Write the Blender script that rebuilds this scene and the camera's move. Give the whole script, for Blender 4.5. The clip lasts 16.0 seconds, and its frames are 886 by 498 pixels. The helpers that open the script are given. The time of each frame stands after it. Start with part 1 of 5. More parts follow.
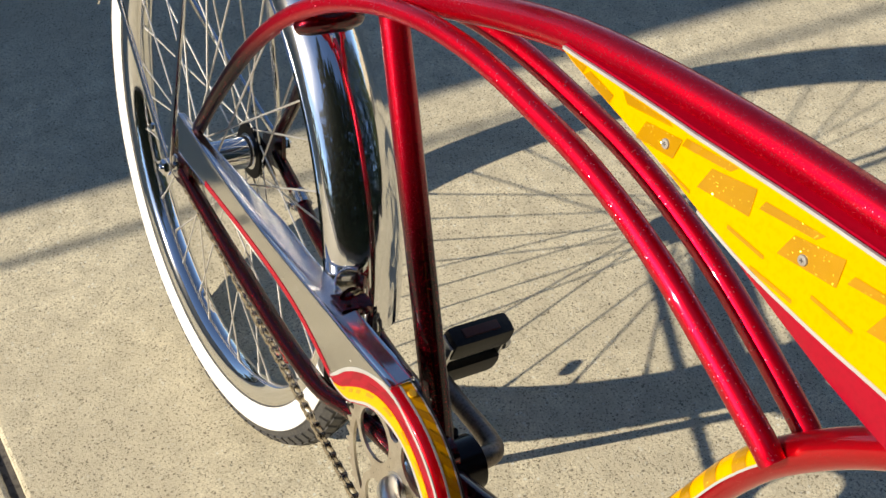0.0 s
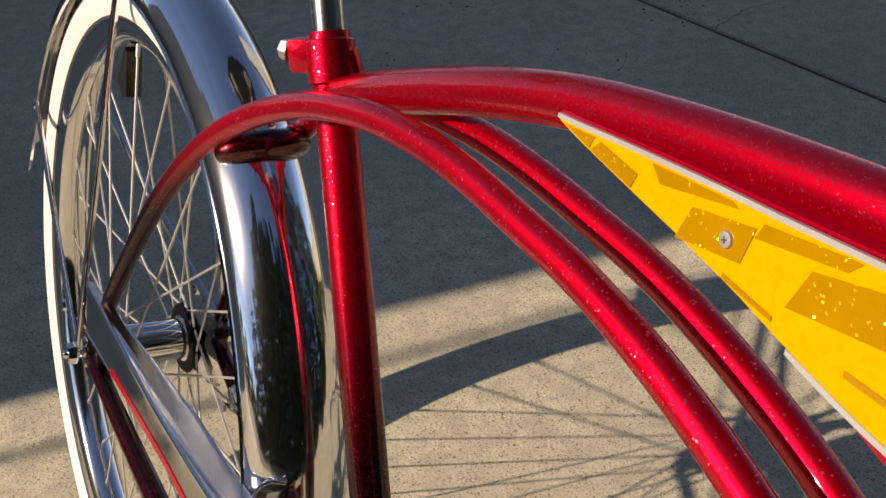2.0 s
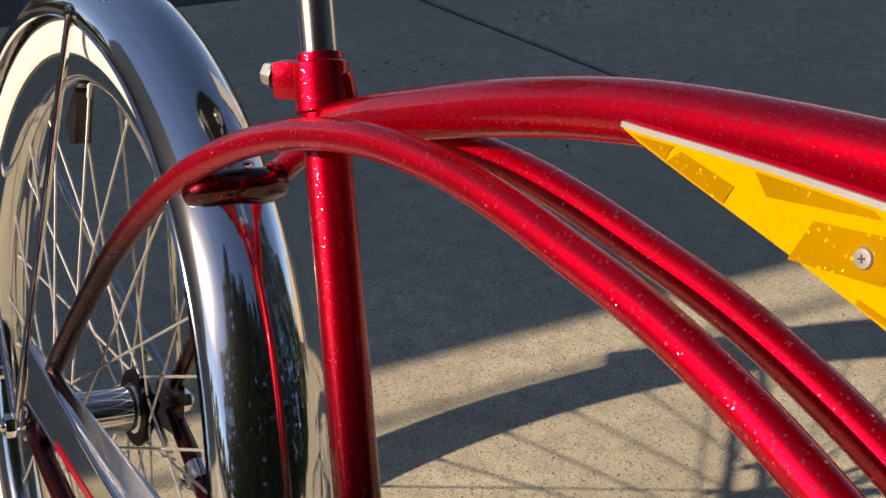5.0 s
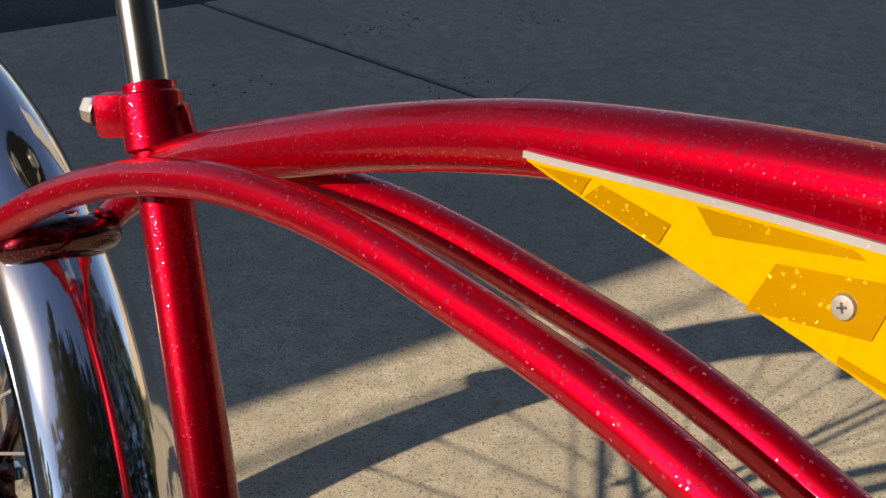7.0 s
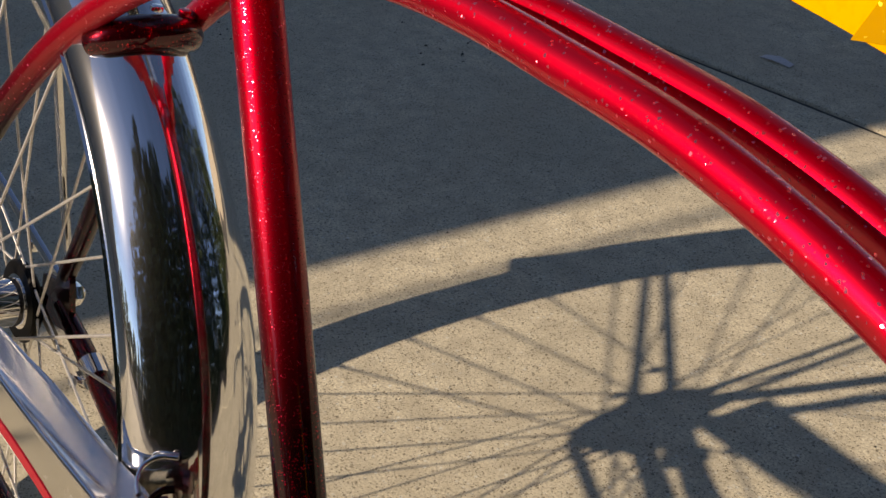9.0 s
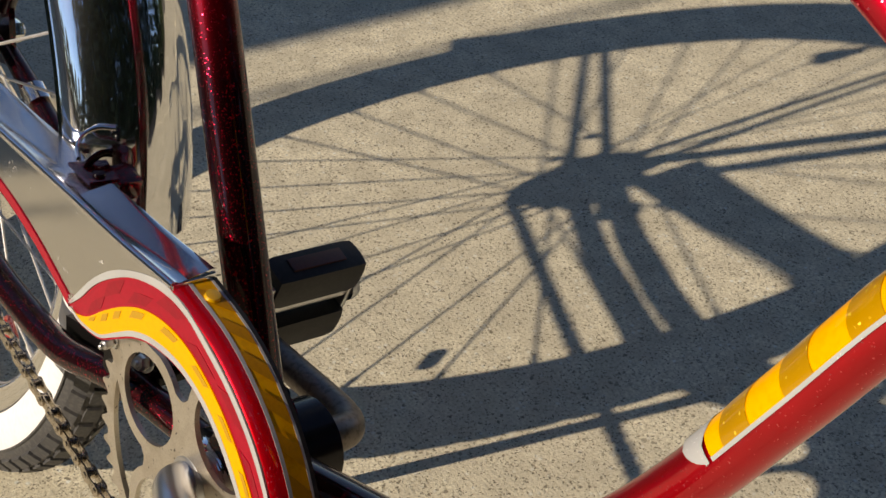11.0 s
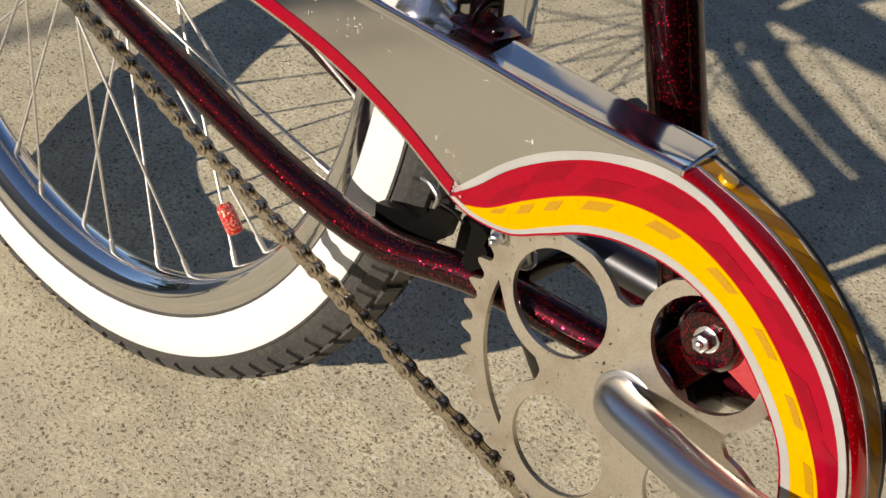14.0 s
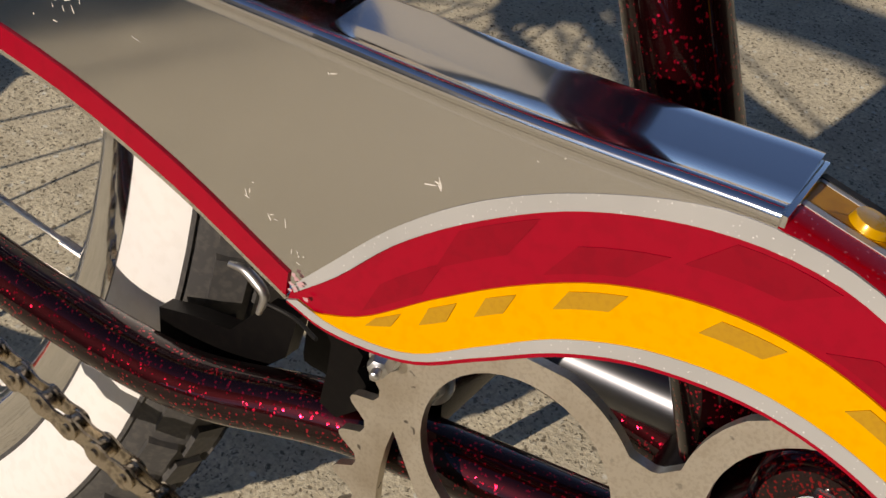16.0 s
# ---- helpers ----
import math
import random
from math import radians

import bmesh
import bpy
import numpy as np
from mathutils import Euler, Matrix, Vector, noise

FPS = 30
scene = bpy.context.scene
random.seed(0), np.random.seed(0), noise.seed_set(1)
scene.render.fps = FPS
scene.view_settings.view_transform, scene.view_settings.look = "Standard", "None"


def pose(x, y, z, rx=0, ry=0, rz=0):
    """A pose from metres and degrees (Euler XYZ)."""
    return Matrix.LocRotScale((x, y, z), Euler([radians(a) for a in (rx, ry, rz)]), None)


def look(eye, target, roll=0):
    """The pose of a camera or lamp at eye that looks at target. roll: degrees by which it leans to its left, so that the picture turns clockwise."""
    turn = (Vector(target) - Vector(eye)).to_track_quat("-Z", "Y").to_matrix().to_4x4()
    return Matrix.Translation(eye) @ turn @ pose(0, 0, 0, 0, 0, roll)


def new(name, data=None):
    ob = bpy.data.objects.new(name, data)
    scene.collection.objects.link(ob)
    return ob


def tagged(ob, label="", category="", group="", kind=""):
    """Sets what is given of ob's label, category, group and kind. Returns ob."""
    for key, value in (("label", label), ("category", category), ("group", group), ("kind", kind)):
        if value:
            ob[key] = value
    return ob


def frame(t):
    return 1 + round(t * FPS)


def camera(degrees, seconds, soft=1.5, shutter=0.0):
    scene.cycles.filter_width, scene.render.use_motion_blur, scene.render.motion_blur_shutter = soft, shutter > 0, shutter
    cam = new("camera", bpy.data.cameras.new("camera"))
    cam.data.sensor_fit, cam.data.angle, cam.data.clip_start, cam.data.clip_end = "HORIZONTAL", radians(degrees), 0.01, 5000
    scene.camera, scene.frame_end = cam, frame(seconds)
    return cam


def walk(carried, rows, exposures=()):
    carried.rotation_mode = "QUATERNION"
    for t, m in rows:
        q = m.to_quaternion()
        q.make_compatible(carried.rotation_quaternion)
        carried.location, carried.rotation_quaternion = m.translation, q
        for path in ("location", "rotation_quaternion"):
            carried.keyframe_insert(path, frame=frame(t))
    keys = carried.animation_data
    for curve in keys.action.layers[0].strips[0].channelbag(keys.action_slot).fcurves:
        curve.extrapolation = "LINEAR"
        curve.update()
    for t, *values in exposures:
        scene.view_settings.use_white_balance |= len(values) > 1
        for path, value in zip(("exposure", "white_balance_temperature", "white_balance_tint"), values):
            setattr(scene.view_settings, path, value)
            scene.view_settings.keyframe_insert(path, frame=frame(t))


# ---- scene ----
cam = camera(40.33, 16.0)
PATH = [
    (0, (1.1062, -0.2485, 1.1674), (0.4514, 0.1030, 0.4984), -4.71),
    (0.5, (1.0097, -0.1610, 1.0438), (0.3325, 0.2032, 0.4045), -4.83),
    (1, (0.9717, -0.1364, 0.9850), (0.2519, 0.2269, 0.3936), -4.82),
    (1.5, (0.9578, -0.1174, 0.9590), (0.2134, 0.2595, 0.4077), -3.90),
    (2, (0.9498, -0.1183, 0.9440), (0.1834, 0.2834, 0.4427), -3.81),
    (2.5, (0.9376, -0.1161, 0.9350), (0.1449, 0.3073, 0.4965), -4.88),
    (3, (0.9290, -0.1151, 0.9342), (0.1343, 0.3142, 0.5051), -5.19),
    (3.5, (0.9134, -0.1146, 0.9201), (0.1250, 0.3142, 0.4791), -4.93),
    (4, (0.9039, -0.1163, 0.9117), (0.1172, 0.3164, 0.4714), -4.27),
    (4.5, (0.8869, -0.1209, 0.9050), (0.1018, 0.3180, 0.4680), -3.35),
    (5, (0.8709, -0.1224, 0.8906), (0.1093, 0.3455, 0.4424), -2.17),
    (5.2, (0.8647, -0.1098, 0.8832), (0.1215, 0.3823, 0.4299), -1.69),
    (7.3, (0.8019, -0.0940, 0.8718), (0.1179, 0.4865, 0.4302), -2.03),
    (7.5, (0.8092, -0.1085, 0.8772), (0.1142, 0.4545, 0.4299), -2.57),
    (8, (0.8078, -0.1111, 0.8711), (0.1002, 0.4265, 0.4126), -2.20),
    (8.5, (0.8062, -0.1190, 0.8448), (0.1129, 0.4200, 0.3665), -0.40),
    (9, (0.8197, -0.1315, 0.8276), (0.1397, 0.4064, 0.3292), 1.24),
    (9.2, (0.8247, -0.1328, 0.8131), (0.1515, 0.4052, 0.3059), 1.89),
    (11.3, (0.9049, -0.1889, 0.7561), (0.3048, 0.3349, 0.1516), 1.33),
    (11.5, (0.8824, -0.2120, 0.7474), (0.2806, 0.3168, 0.1489), 0.48),
    (12, (0.8410, -0.2712, 0.7343), (0.2138, 0.2382, 0.1451), -2.16),
    (12.5, (0.8043, -0.2893, 0.7125), (0.1590, 0.1896, 0.1173), -3.31),
    (12.8, (0.7832, -0.2922, 0.7038), (0.1434, 0.1830, 0.0997), -2.74),
    (13, (0.7737, -0.2924, 0.6984), (0.1502, 0.1892, 0.0825), -1.94),
    (13.4, (0.7711, -0.3158, 0.7072), (0.2096, 0.1993, 0.0596), 2.93),
    (13.5, (0.7724, -0.3283, 0.7281), (0.2335, 0.1990, 0.0712), 5.07),
    (14, (0.6543, -0.2927, 0.6976), (0.1760, 0.2437, 0.0023), 3.95),
    (14.5, (0.5933, -0.2531, 0.6427), (0.1455, 0.3257, -0.0388), 3.23),
    (15, (0.5563, -0.2129, 0.6090), (0.1202, 0.3899, -0.0592), 1.87),
    (15.5, (0.5367, -0.1682, 0.5779), (0.1320, 0.4480, -0.0978), 2.59),
    (16, (0.5205, -0.1441, 0.5476), (0.1472, 0.4834, -0.1356), 4.38),
]
EXPOSURES = [(0.0, 0.32, 8000, 8), (1.0, -0.08, 8300, 13), (2.5, -0.05, 9200, 18), (3.5, -0.06, 9100, 18), (7.5, -0.12, 9000, 17), (9.0, -0.1, 9000, 17), (11.5, -0.06, 8100, 11), (13.0, 0.02, 8000, 10), (14.0, -0.1, 8000, 11), (14.5, -0.38, 8000, 14), (16.0, -0.5, 8100, 15)]
walk(cam, [(t, look(eye, target, roll)) for t, eye, target, roll in PATH], EXPOSURES)

# ---- light ----
SUN_TO = Vector((0.38, 1.98, -1.0)).normalized()
SUN_ELEV = math.asin(-SUN_TO.z)
SUN_AZ = math.atan2(-SUN_TO.x, -SUN_TO.y)
world = bpy.data.worlds.new("sky")
scene.world = world
world.use_nodes = True
wn = world.node_tree.nodes
sky = wn.new("ShaderNodeTexSky")
sky.sky_type, sky.sun_disc = "NISHITA", False
sky.sun_elevation, sky.sun_rotation = SUN_ELEV, SUN_AZ
sky.air_density, sky.dust_density, sky.ozone_density = 0.6, 0.0, 3.0
wn["Background"].inputs["Strength"].default_value = 0.148
deep = wn.new("ShaderNodeHueSaturation")
deep.inputs["Hue"].default_value, deep.inputs["Saturation"].default_value = 0.504, 1.05
world.node_tree.links.new(sky.outputs["Color"], deep.inputs["Color"])
world.node_tree.links.new(deep.outputs["Color"], wn["Background"].inputs["Color"])
sun = new("sun", bpy.data.lights.new("sun", "SUN"))
sun.data.energy, sun.data.angle, sun.data.color = 5.0, radians(0.55), (1.0, 0.965, 0.945)
sun.matrix_world = Matrix.Translation((0, 0, 8)) @ SUN_TO.to_track_quat("-Z", "Y").to_matrix().to_4x4()

# ---- materials ----


def mat(name, color, rough=0.5, metal=0.0, coat=0.0):
    m = bpy.data.materials.new(name)
    m.use_nodes = True
    b = m.node_tree.nodes["Principled BSDF"]
    b.inputs["Base Color"].default_value = (*color, 1)
    b.inputs["Roughness"].default_value = rough
    b.inputs["Metallic"].default_value = metal
    b.inputs["Coat Weight"].default_value = coat
    b.inputs["Coat Roughness"].default_value = 0.03
    return m


def node(m, kind, **values):
    n = m.node_tree.nodes.new(kind)
    for key, value in values.items():
        n.inputs[key.replace("_", " ")].default_value = value
    return n


def link(m, a, b):
    m.node_tree.links.new(a, b)


def bsdf(m):
    return m.node_tree.nodes["Principled BSDF"]


def coords(m):
    return m.node_tree.nodes.new("ShaderNodeTexCoord").outputs["Object"]


def ramp(m, fac, stops):
    r = m.node_tree.nodes.new("ShaderNodeValToRGB")
    el = r.color_ramp.elements
    while len(el) < len(stops):
        el.new(0.5)
    for e, (p, c) in zip(el, stops):
        e.position, e.color = p, (*c, 1)
    link(m, fac, r.inputs["Fac"])
    return r.outputs["Color"]


def mixcol(m, fac, a, b, blend="MIX"):
    n = m.node_tree.nodes.new("ShaderNodeMix")
    n.data_type, n.blend_type = "RGBA", blend
    for sock, v in ((n.inputs[0], fac), (n.inputs[6], a), (n.inputs[7], b)):
        if isinstance(v, (int, float)):
            sock.default_value = v
        elif isinstance(v, tuple):
            sock.default_value = (*v, 1)
        else:
            link(m, v, sock)
    return n.outputs[2]


def bump(m, height, strength, distance):
    b = node(m, "ShaderNodeBump", Strength=strength, Distance=distance)
    link(m, height, b.inputs["Height"])
    link(m, b.outputs["Normal"], bsdf(m).inputs["Normal"])


def flaked(name, color, flake, size=1500, tilt=1.0, metal=0.85, rough=0.3, amount=0.06, fade=None, coat=1.0):
    """Metalflake lacquer: a few small plates, tilted at random, in a smooth base under a clear coat."""
    m = mat(name, color, rough, metal, coat)
    co = coords(m)
    v = node(m, "ShaderNodeTexVoronoi", Scale=size)
    link(m, co, v.inputs["Vector"])
    sep = m.node_tree.nodes.new("ShaderNodeSeparateColor")
    link(m, v.outputs["Color"], sep.inputs[0])
    pick = ramp(m, sep.outputs[2], [(0.0, (0, 0, 0)), (1 - amount, (0, 0, 0)), (1 - amount + 0.01, (1, 1, 1)), (1.0, (1, 1, 1))])
    w = node(m, "ShaderNodeTexVoronoi", Scale=size * 1.7)
    link(m, co, w.inputs["Vector"])
    turn = mixcol(m, pick, mixcol(m, 0.07, (0.5, 0.5, 0.5), w.outputs["Color"]), v.outputs["Color"])
    sub = m.node_tree.nodes.new("ShaderNodeVectorMath")
    sub.operation = "SUBTRACT"
    link(m, turn, sub.inputs[0])
    sub.inputs[1].default_value = (0.5, 0.5, 0.5)
    sc = m.node_tree.nodes.new("ShaderNodeVectorMath")
    sc.operation = "SCALE"
    link(m, sub.outputs[0], sc.inputs[0])
    sc.inputs["Scale"].default_value = tilt
    geo = m.node_tree.nodes.new("ShaderNodeNewGeometry")
    add = m.node_tree.nodes.new("ShaderNodeVectorMath")
    link(m, geo.outputs["Normal"], add.inputs[0])
    link(m, sc.outputs[0], add.inputs[1])
    nrm = m.node_tree.nodes.new("ShaderNodeVectorMath")
    nrm.operation = "NORMALIZE"
    link(m, add.outputs[0], nrm.inputs[0])
    link(m, nrm.outputs[0], bsdf(m).inputs["Normal"])
    big = node(m, "ShaderNodeTexNoise", Scale=30.0, Detail=5.0)
    link(m, co, big.inputs["Vector"])
    tone = ramp(m, big.outputs["Fac"], [(0.3, tuple(c * 0.85 for c in color)), (0.7, color)])
    # The colour darkens towards deep from height h1 down to h0.
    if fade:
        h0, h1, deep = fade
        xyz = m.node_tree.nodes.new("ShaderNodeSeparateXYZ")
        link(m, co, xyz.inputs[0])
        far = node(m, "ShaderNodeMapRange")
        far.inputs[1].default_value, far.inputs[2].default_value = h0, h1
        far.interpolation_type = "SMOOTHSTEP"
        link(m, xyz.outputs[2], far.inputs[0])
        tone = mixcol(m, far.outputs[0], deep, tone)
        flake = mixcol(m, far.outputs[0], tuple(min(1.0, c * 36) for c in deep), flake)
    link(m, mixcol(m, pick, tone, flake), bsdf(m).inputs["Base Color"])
    low = rough * 0.42
    link(m, ramp(m, pick, [(0.0, (rough,) * 3), (1.0, (low,) * 3)]), bsdf(m).inputs["Roughness"])
    bsdf(m).inputs["Coat Roughness"].default_value = 0.03
    bsdf(m).inputs["Specular IOR Level"].default_value = 0.15
    return m


def chromed(name, color=(0.80, 0.80, 0.80), rough=0.035, haze=0.06, scratch=0.25, glow=0.0):
    m = mat(name, color, rough, 1.0)
    co = coords(m)
    a = node(m, "ShaderNodeTexNoise", Scale=9.0, Detail=5.0)
    link(m, co, a.inputs["Vector"])
    link(m, ramp(m, a.outputs["Fac"], [(0.35, (rough,) * 3), (0.75, (rough + haze,) * 3)]), bsdf(m).inputs["Roughness"])
    b = node(m, "ShaderNodeTexNoise", Scale=35.0, Detail=2.0)
    link(m, co, b.inputs["Vector"])
    bump(m, b.outputs["Fac"], scratch, 0.0004)
    bsdf(m).inputs["Coat Weight"].default_value = glow
    bsdf(m).inputs["Coat Roughness"].default_value = 0.22
    bsdf(m).inputs["Coat IOR"].default_value = 2.2
    return m


def speckled(name, color, dark, rough, metal=0.0, scale=900.0, amount=0.25, coat=0.0):
    m = mat(name, color, rough, metal, coat)
    co = coords(m)
    a = node(m, "ShaderNodeTexNoise", Scale=scale, Detail=3.0)
    link(m, co, a.inputs["Vector"])
    b = node(m, "ShaderNodeTexNoise", Scale=scale * 0.03, Detail=4.0)
    link(m, co, b.inputs["Vector"])
    f1 = ramp(m, a.outputs["Fac"], [(0.38, (1, 1, 1)), (0.52, (0, 0, 0))])
    c1 = mixcol(m, f1, color, mixcol(m, amount, color, dark))
    f2 = ramp(m, b.outputs["Fac"], [(0.35, (0, 0, 0)), (0.75, (1, 1, 1))])
    link(m, mixcol(m, f2, c1, mixcol(m, amount * 0.8, c1, dark)), bsdf(m).inputs["Base Color"])
    bump(m, a.outputs["Fac"], 0.15, 0.0003)
    return m


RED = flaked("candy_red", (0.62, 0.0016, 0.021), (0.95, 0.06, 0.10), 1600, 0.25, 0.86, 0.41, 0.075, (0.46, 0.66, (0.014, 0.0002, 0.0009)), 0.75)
# Bars darken low down: the shaded ground they mirror is put into the colour.
RED_BAR_SHADED = flaked("candy_red_bar_shaded", (0.61, 0.0016, 0.021), (1.0, 0.14, 0.2), 1100, 0.55, 0.84, 0.45, 0.035, (0.515, 0.645, (0.012, 0.0006, 0.0015)), 0.7)
# Copy for the down tube, kept red lower for the light it catches.
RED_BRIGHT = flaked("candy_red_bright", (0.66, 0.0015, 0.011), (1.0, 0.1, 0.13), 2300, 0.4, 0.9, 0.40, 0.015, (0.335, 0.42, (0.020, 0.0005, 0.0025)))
LIP_RED = flaked("lip_red", (0.74, 0.002, 0.012), (1.0, 0.12, 0.14), 2200, 0.5, 0.65, 0.28, 0.03)
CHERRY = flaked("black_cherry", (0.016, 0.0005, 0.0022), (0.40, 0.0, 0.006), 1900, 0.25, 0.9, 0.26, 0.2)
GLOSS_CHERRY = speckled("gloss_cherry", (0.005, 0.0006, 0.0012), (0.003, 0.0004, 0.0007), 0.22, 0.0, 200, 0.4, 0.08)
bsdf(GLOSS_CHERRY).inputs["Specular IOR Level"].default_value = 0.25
# Frame red darkened for the bridge: the bars' shade is in the colour.
SHADED_RED = flaked("shaded_red", (0.06, 0.0008, 0.004), (1.0, 0.02, 0.04), 2000, 0.35, 0.9, 0.3, 0.04)
CHROME = chromed("chrome", (0.80, 0.80, 0.80), 0.03, 0.04, 0.08, 0.4)
FENDER_CHROME = chromed("fender_chrome", (0.80, 0.80, 0.80), 0.03, 0.05, 0.08, 0.5)
rolled = node(FENDER_CHROME, "ShaderNodeMapping")
link(FENDER_CHROME, coords(FENDER_CHROME), rolled.inputs["Vector"])
rolled.inputs["Scale"].default_value = (3.0, 120.0, 3.0)
waves = node(FENDER_CHROME, "ShaderNodeTexNoise", Scale=1.0, Detail=2.0)
link(FENDER_CHROME, rolled.outputs[0], waves.inputs["Vector"])
bump(FENDER_CHROME, waves.outputs["Fac"], 0.6, 0.0008)
POST_CHROME = chromed("post_chrome", (0.84, 0.83, 0.81), 0.16, 0.10, 0.1, 1.0)
CHROME_FLAT = chromed("chrome_plate", (0.72, 0.71, 0.69), 0.05, 0.14, 0.10)


def pitted_nickel():
    """Dull nickel plate with brown stains and small black rust pits."""
    m = speckled("dull_nickel", (0.70, 0.65, 0.56), (0.30, 0.22, 0.14), 0.42, 1.0, 1100, 0.18)
    co = coords(m)
    old = bsdf(m).inputs["Base Color"].links[0].from_socket
    wob = node(m, "ShaderNodeTexNoise", Scale=420.0, Detail=2.0)
    link(m, co, wob.inputs["Vector"])
    add = m.node_tree.nodes.new("ShaderNodeVectorMath")
    add.operation = "MULTIPLY_ADD"
    link(m, wob.outputs["Color"], add.inputs[0])
    add.inputs[1].default_value = (0.004, 0.004, 0.004)
    link(m, co, add.inputs[2])
    v = node(m, "ShaderNodeTexVoronoi", Scale=260.0)
    link(m, add.outputs[0], v.inputs["Vector"])
    sv = m.node_tree.nodes.new("ShaderNodeSeparateColor")
    link(m, v.outputs["Color"], sv.inputs[0])
    patch = node(m, "ShaderNodeTexNoise", Scale=38.0, Detail=3.0)
    link(m, co, patch.inputs["Vector"])
    near = ramp(m, v.outputs["Distance"], [(0.13, (1, 1, 1)), (0.24, (0, 0, 0))])
    some = ramp(m, sv.outputs[0], [(0.55, (0, 0, 0)), (0.6, (1, 1, 1))])
    where = ramp(m, patch.outputs["Fac"], [(0.45, (0.15,) * 3), (0.58, (1, 1, 1))])
    pit = mixcol(m, 1.0, mixcol(m, 1.0, near, some, "MULTIPLY"), where, "MULTIPLY")
    stain = ramp(m, patch.outputs["Fac"], [(0.5, (0, 0, 0)), (0.72, (0.55,) * 3)])
    link(m, mixcol(m, pit, mixcol(m, stain, old, (0.36, 0.28, 0.19)), (0.03, 0.022, 0.016)), bsdf(m).inputs["Base Color"])
    return m


STEEL = pitted_nickel()
CRANK_STEEL = chromed("crank_steel", (0.60, 0.60, 0.60), 0.30, 0.15, 0.3)
ZINC = chromed("zinc_bolt", (0.70, 0.70, 0.69), 0.24, 0.1, 0.2)
CHAIN_STEEL = speckled("chain_steel", (0.80, 0.71, 0.58), (0.05, 0.032, 0.018), 0.24, 1.0, 230, 0.6)
SPOKE_STEEL = speckled("spoke_steel", (0.80, 0.78, 0.74), (0.5, 0.46, 0.4), 0.38, 0.75, 500, 0.3)
DARK_PLATE = speckled("black_enamel", (0.003, 0.0026, 0.0028), (0.007, 0.006, 0.005), 0.42, 0.0, 300, 0.4, 0.0)
bsdf(DARK_PLATE).inputs["Specular IOR Level"].default_value = 0.12
REFLECTOR = speckled("smoked_reflector", (0.020, 0.014, 0.010), (0.008, 0.006, 0.005), 0.2, 0.0, 300, 0.3, 0.4)
SLOT_GREY = speckled("slot_dark_grey", (0.11, 0.10, 0.09), (0.05, 0.045, 0.04), 0.6, 0.3, 900, 0.4)
SCREW_STEEL = speckled("screw_steel", (0.46, 0.44, 0.41), (0.30, 0.27, 0.22), 0.45, 0.55, 900, 0.4)
YELLOW = speckled("yellow_paint", (0.88, 0.40, 0.0008), (0.78, 0.31, 0.0), 0.3, 0.0, 300, 0.3, 0.1)
bsdf(YELLOW).inputs["Specular IOR Level"].default_value = 0.22
GOLD = flaked("gold_flake", (0.60, 0.30, 0.004), (1.0, 0.62, 0.04), 1100, 0.7, 0.35, 0.4, 0.028)
GUARD_RED = speckled("red_paint", (0.36, 0.0011, 0.017), (0.245, 0.001, 0.012), 0.2, 0.0, 260, 0.3, 0.0)
bsdf(GUARD_RED).inputs["Specular IOR Level"].default_value = 0.28
SILVER = flaked("silver_flake", (0.45, 0.455, 0.44), (0.8, 0.8, 0.78), 3600, 0.3, 0.05, 0.5, 0.012)
RUBBER = speckled("tyre_rubber", (0.045, 0.045, 0.046), (0.10, 0.095, 0.085), 0.62, 0.0, 350, 0.5)
WHITE = speckled("white_rubber", (0.82, 0.82, 0.80), (0.64, 0.62, 0.57), 0.5, 0.0, 200, 0.18)
BLACK = speckled("black_plastic", (0.010, 0.010, 0.010), (0.026, 0.025, 0.023), 0.48, 0.0, 300, 0.4)
bsdf(BLACK).inputs["Specular IOR Level"].default_value = 0.3
AMBER = speckled("amber_reflector", (0.10, 0.026, 0.010), (0.05, 0.015, 0.006), 0.35, 0.0, 400, 0.4)
BACK_RED = speckled("pink_red_plate", (0.50, 0.055, 0.062), (0.36, 0.03, 0.035), 0.42, 0.0, 500, 0.4)
REFLEX = flaked("red_reflector", (0.80, 0.04, 0.03), (1.0, 0.30, 0.22), 800, 1.0, 0.4, 0.15, 0.5)
PAPER = speckled("paper", (0.80, 0.78, 0.76), (0.4, 0.36, 0.34), 0.8, 0.0, 300, 0.4)


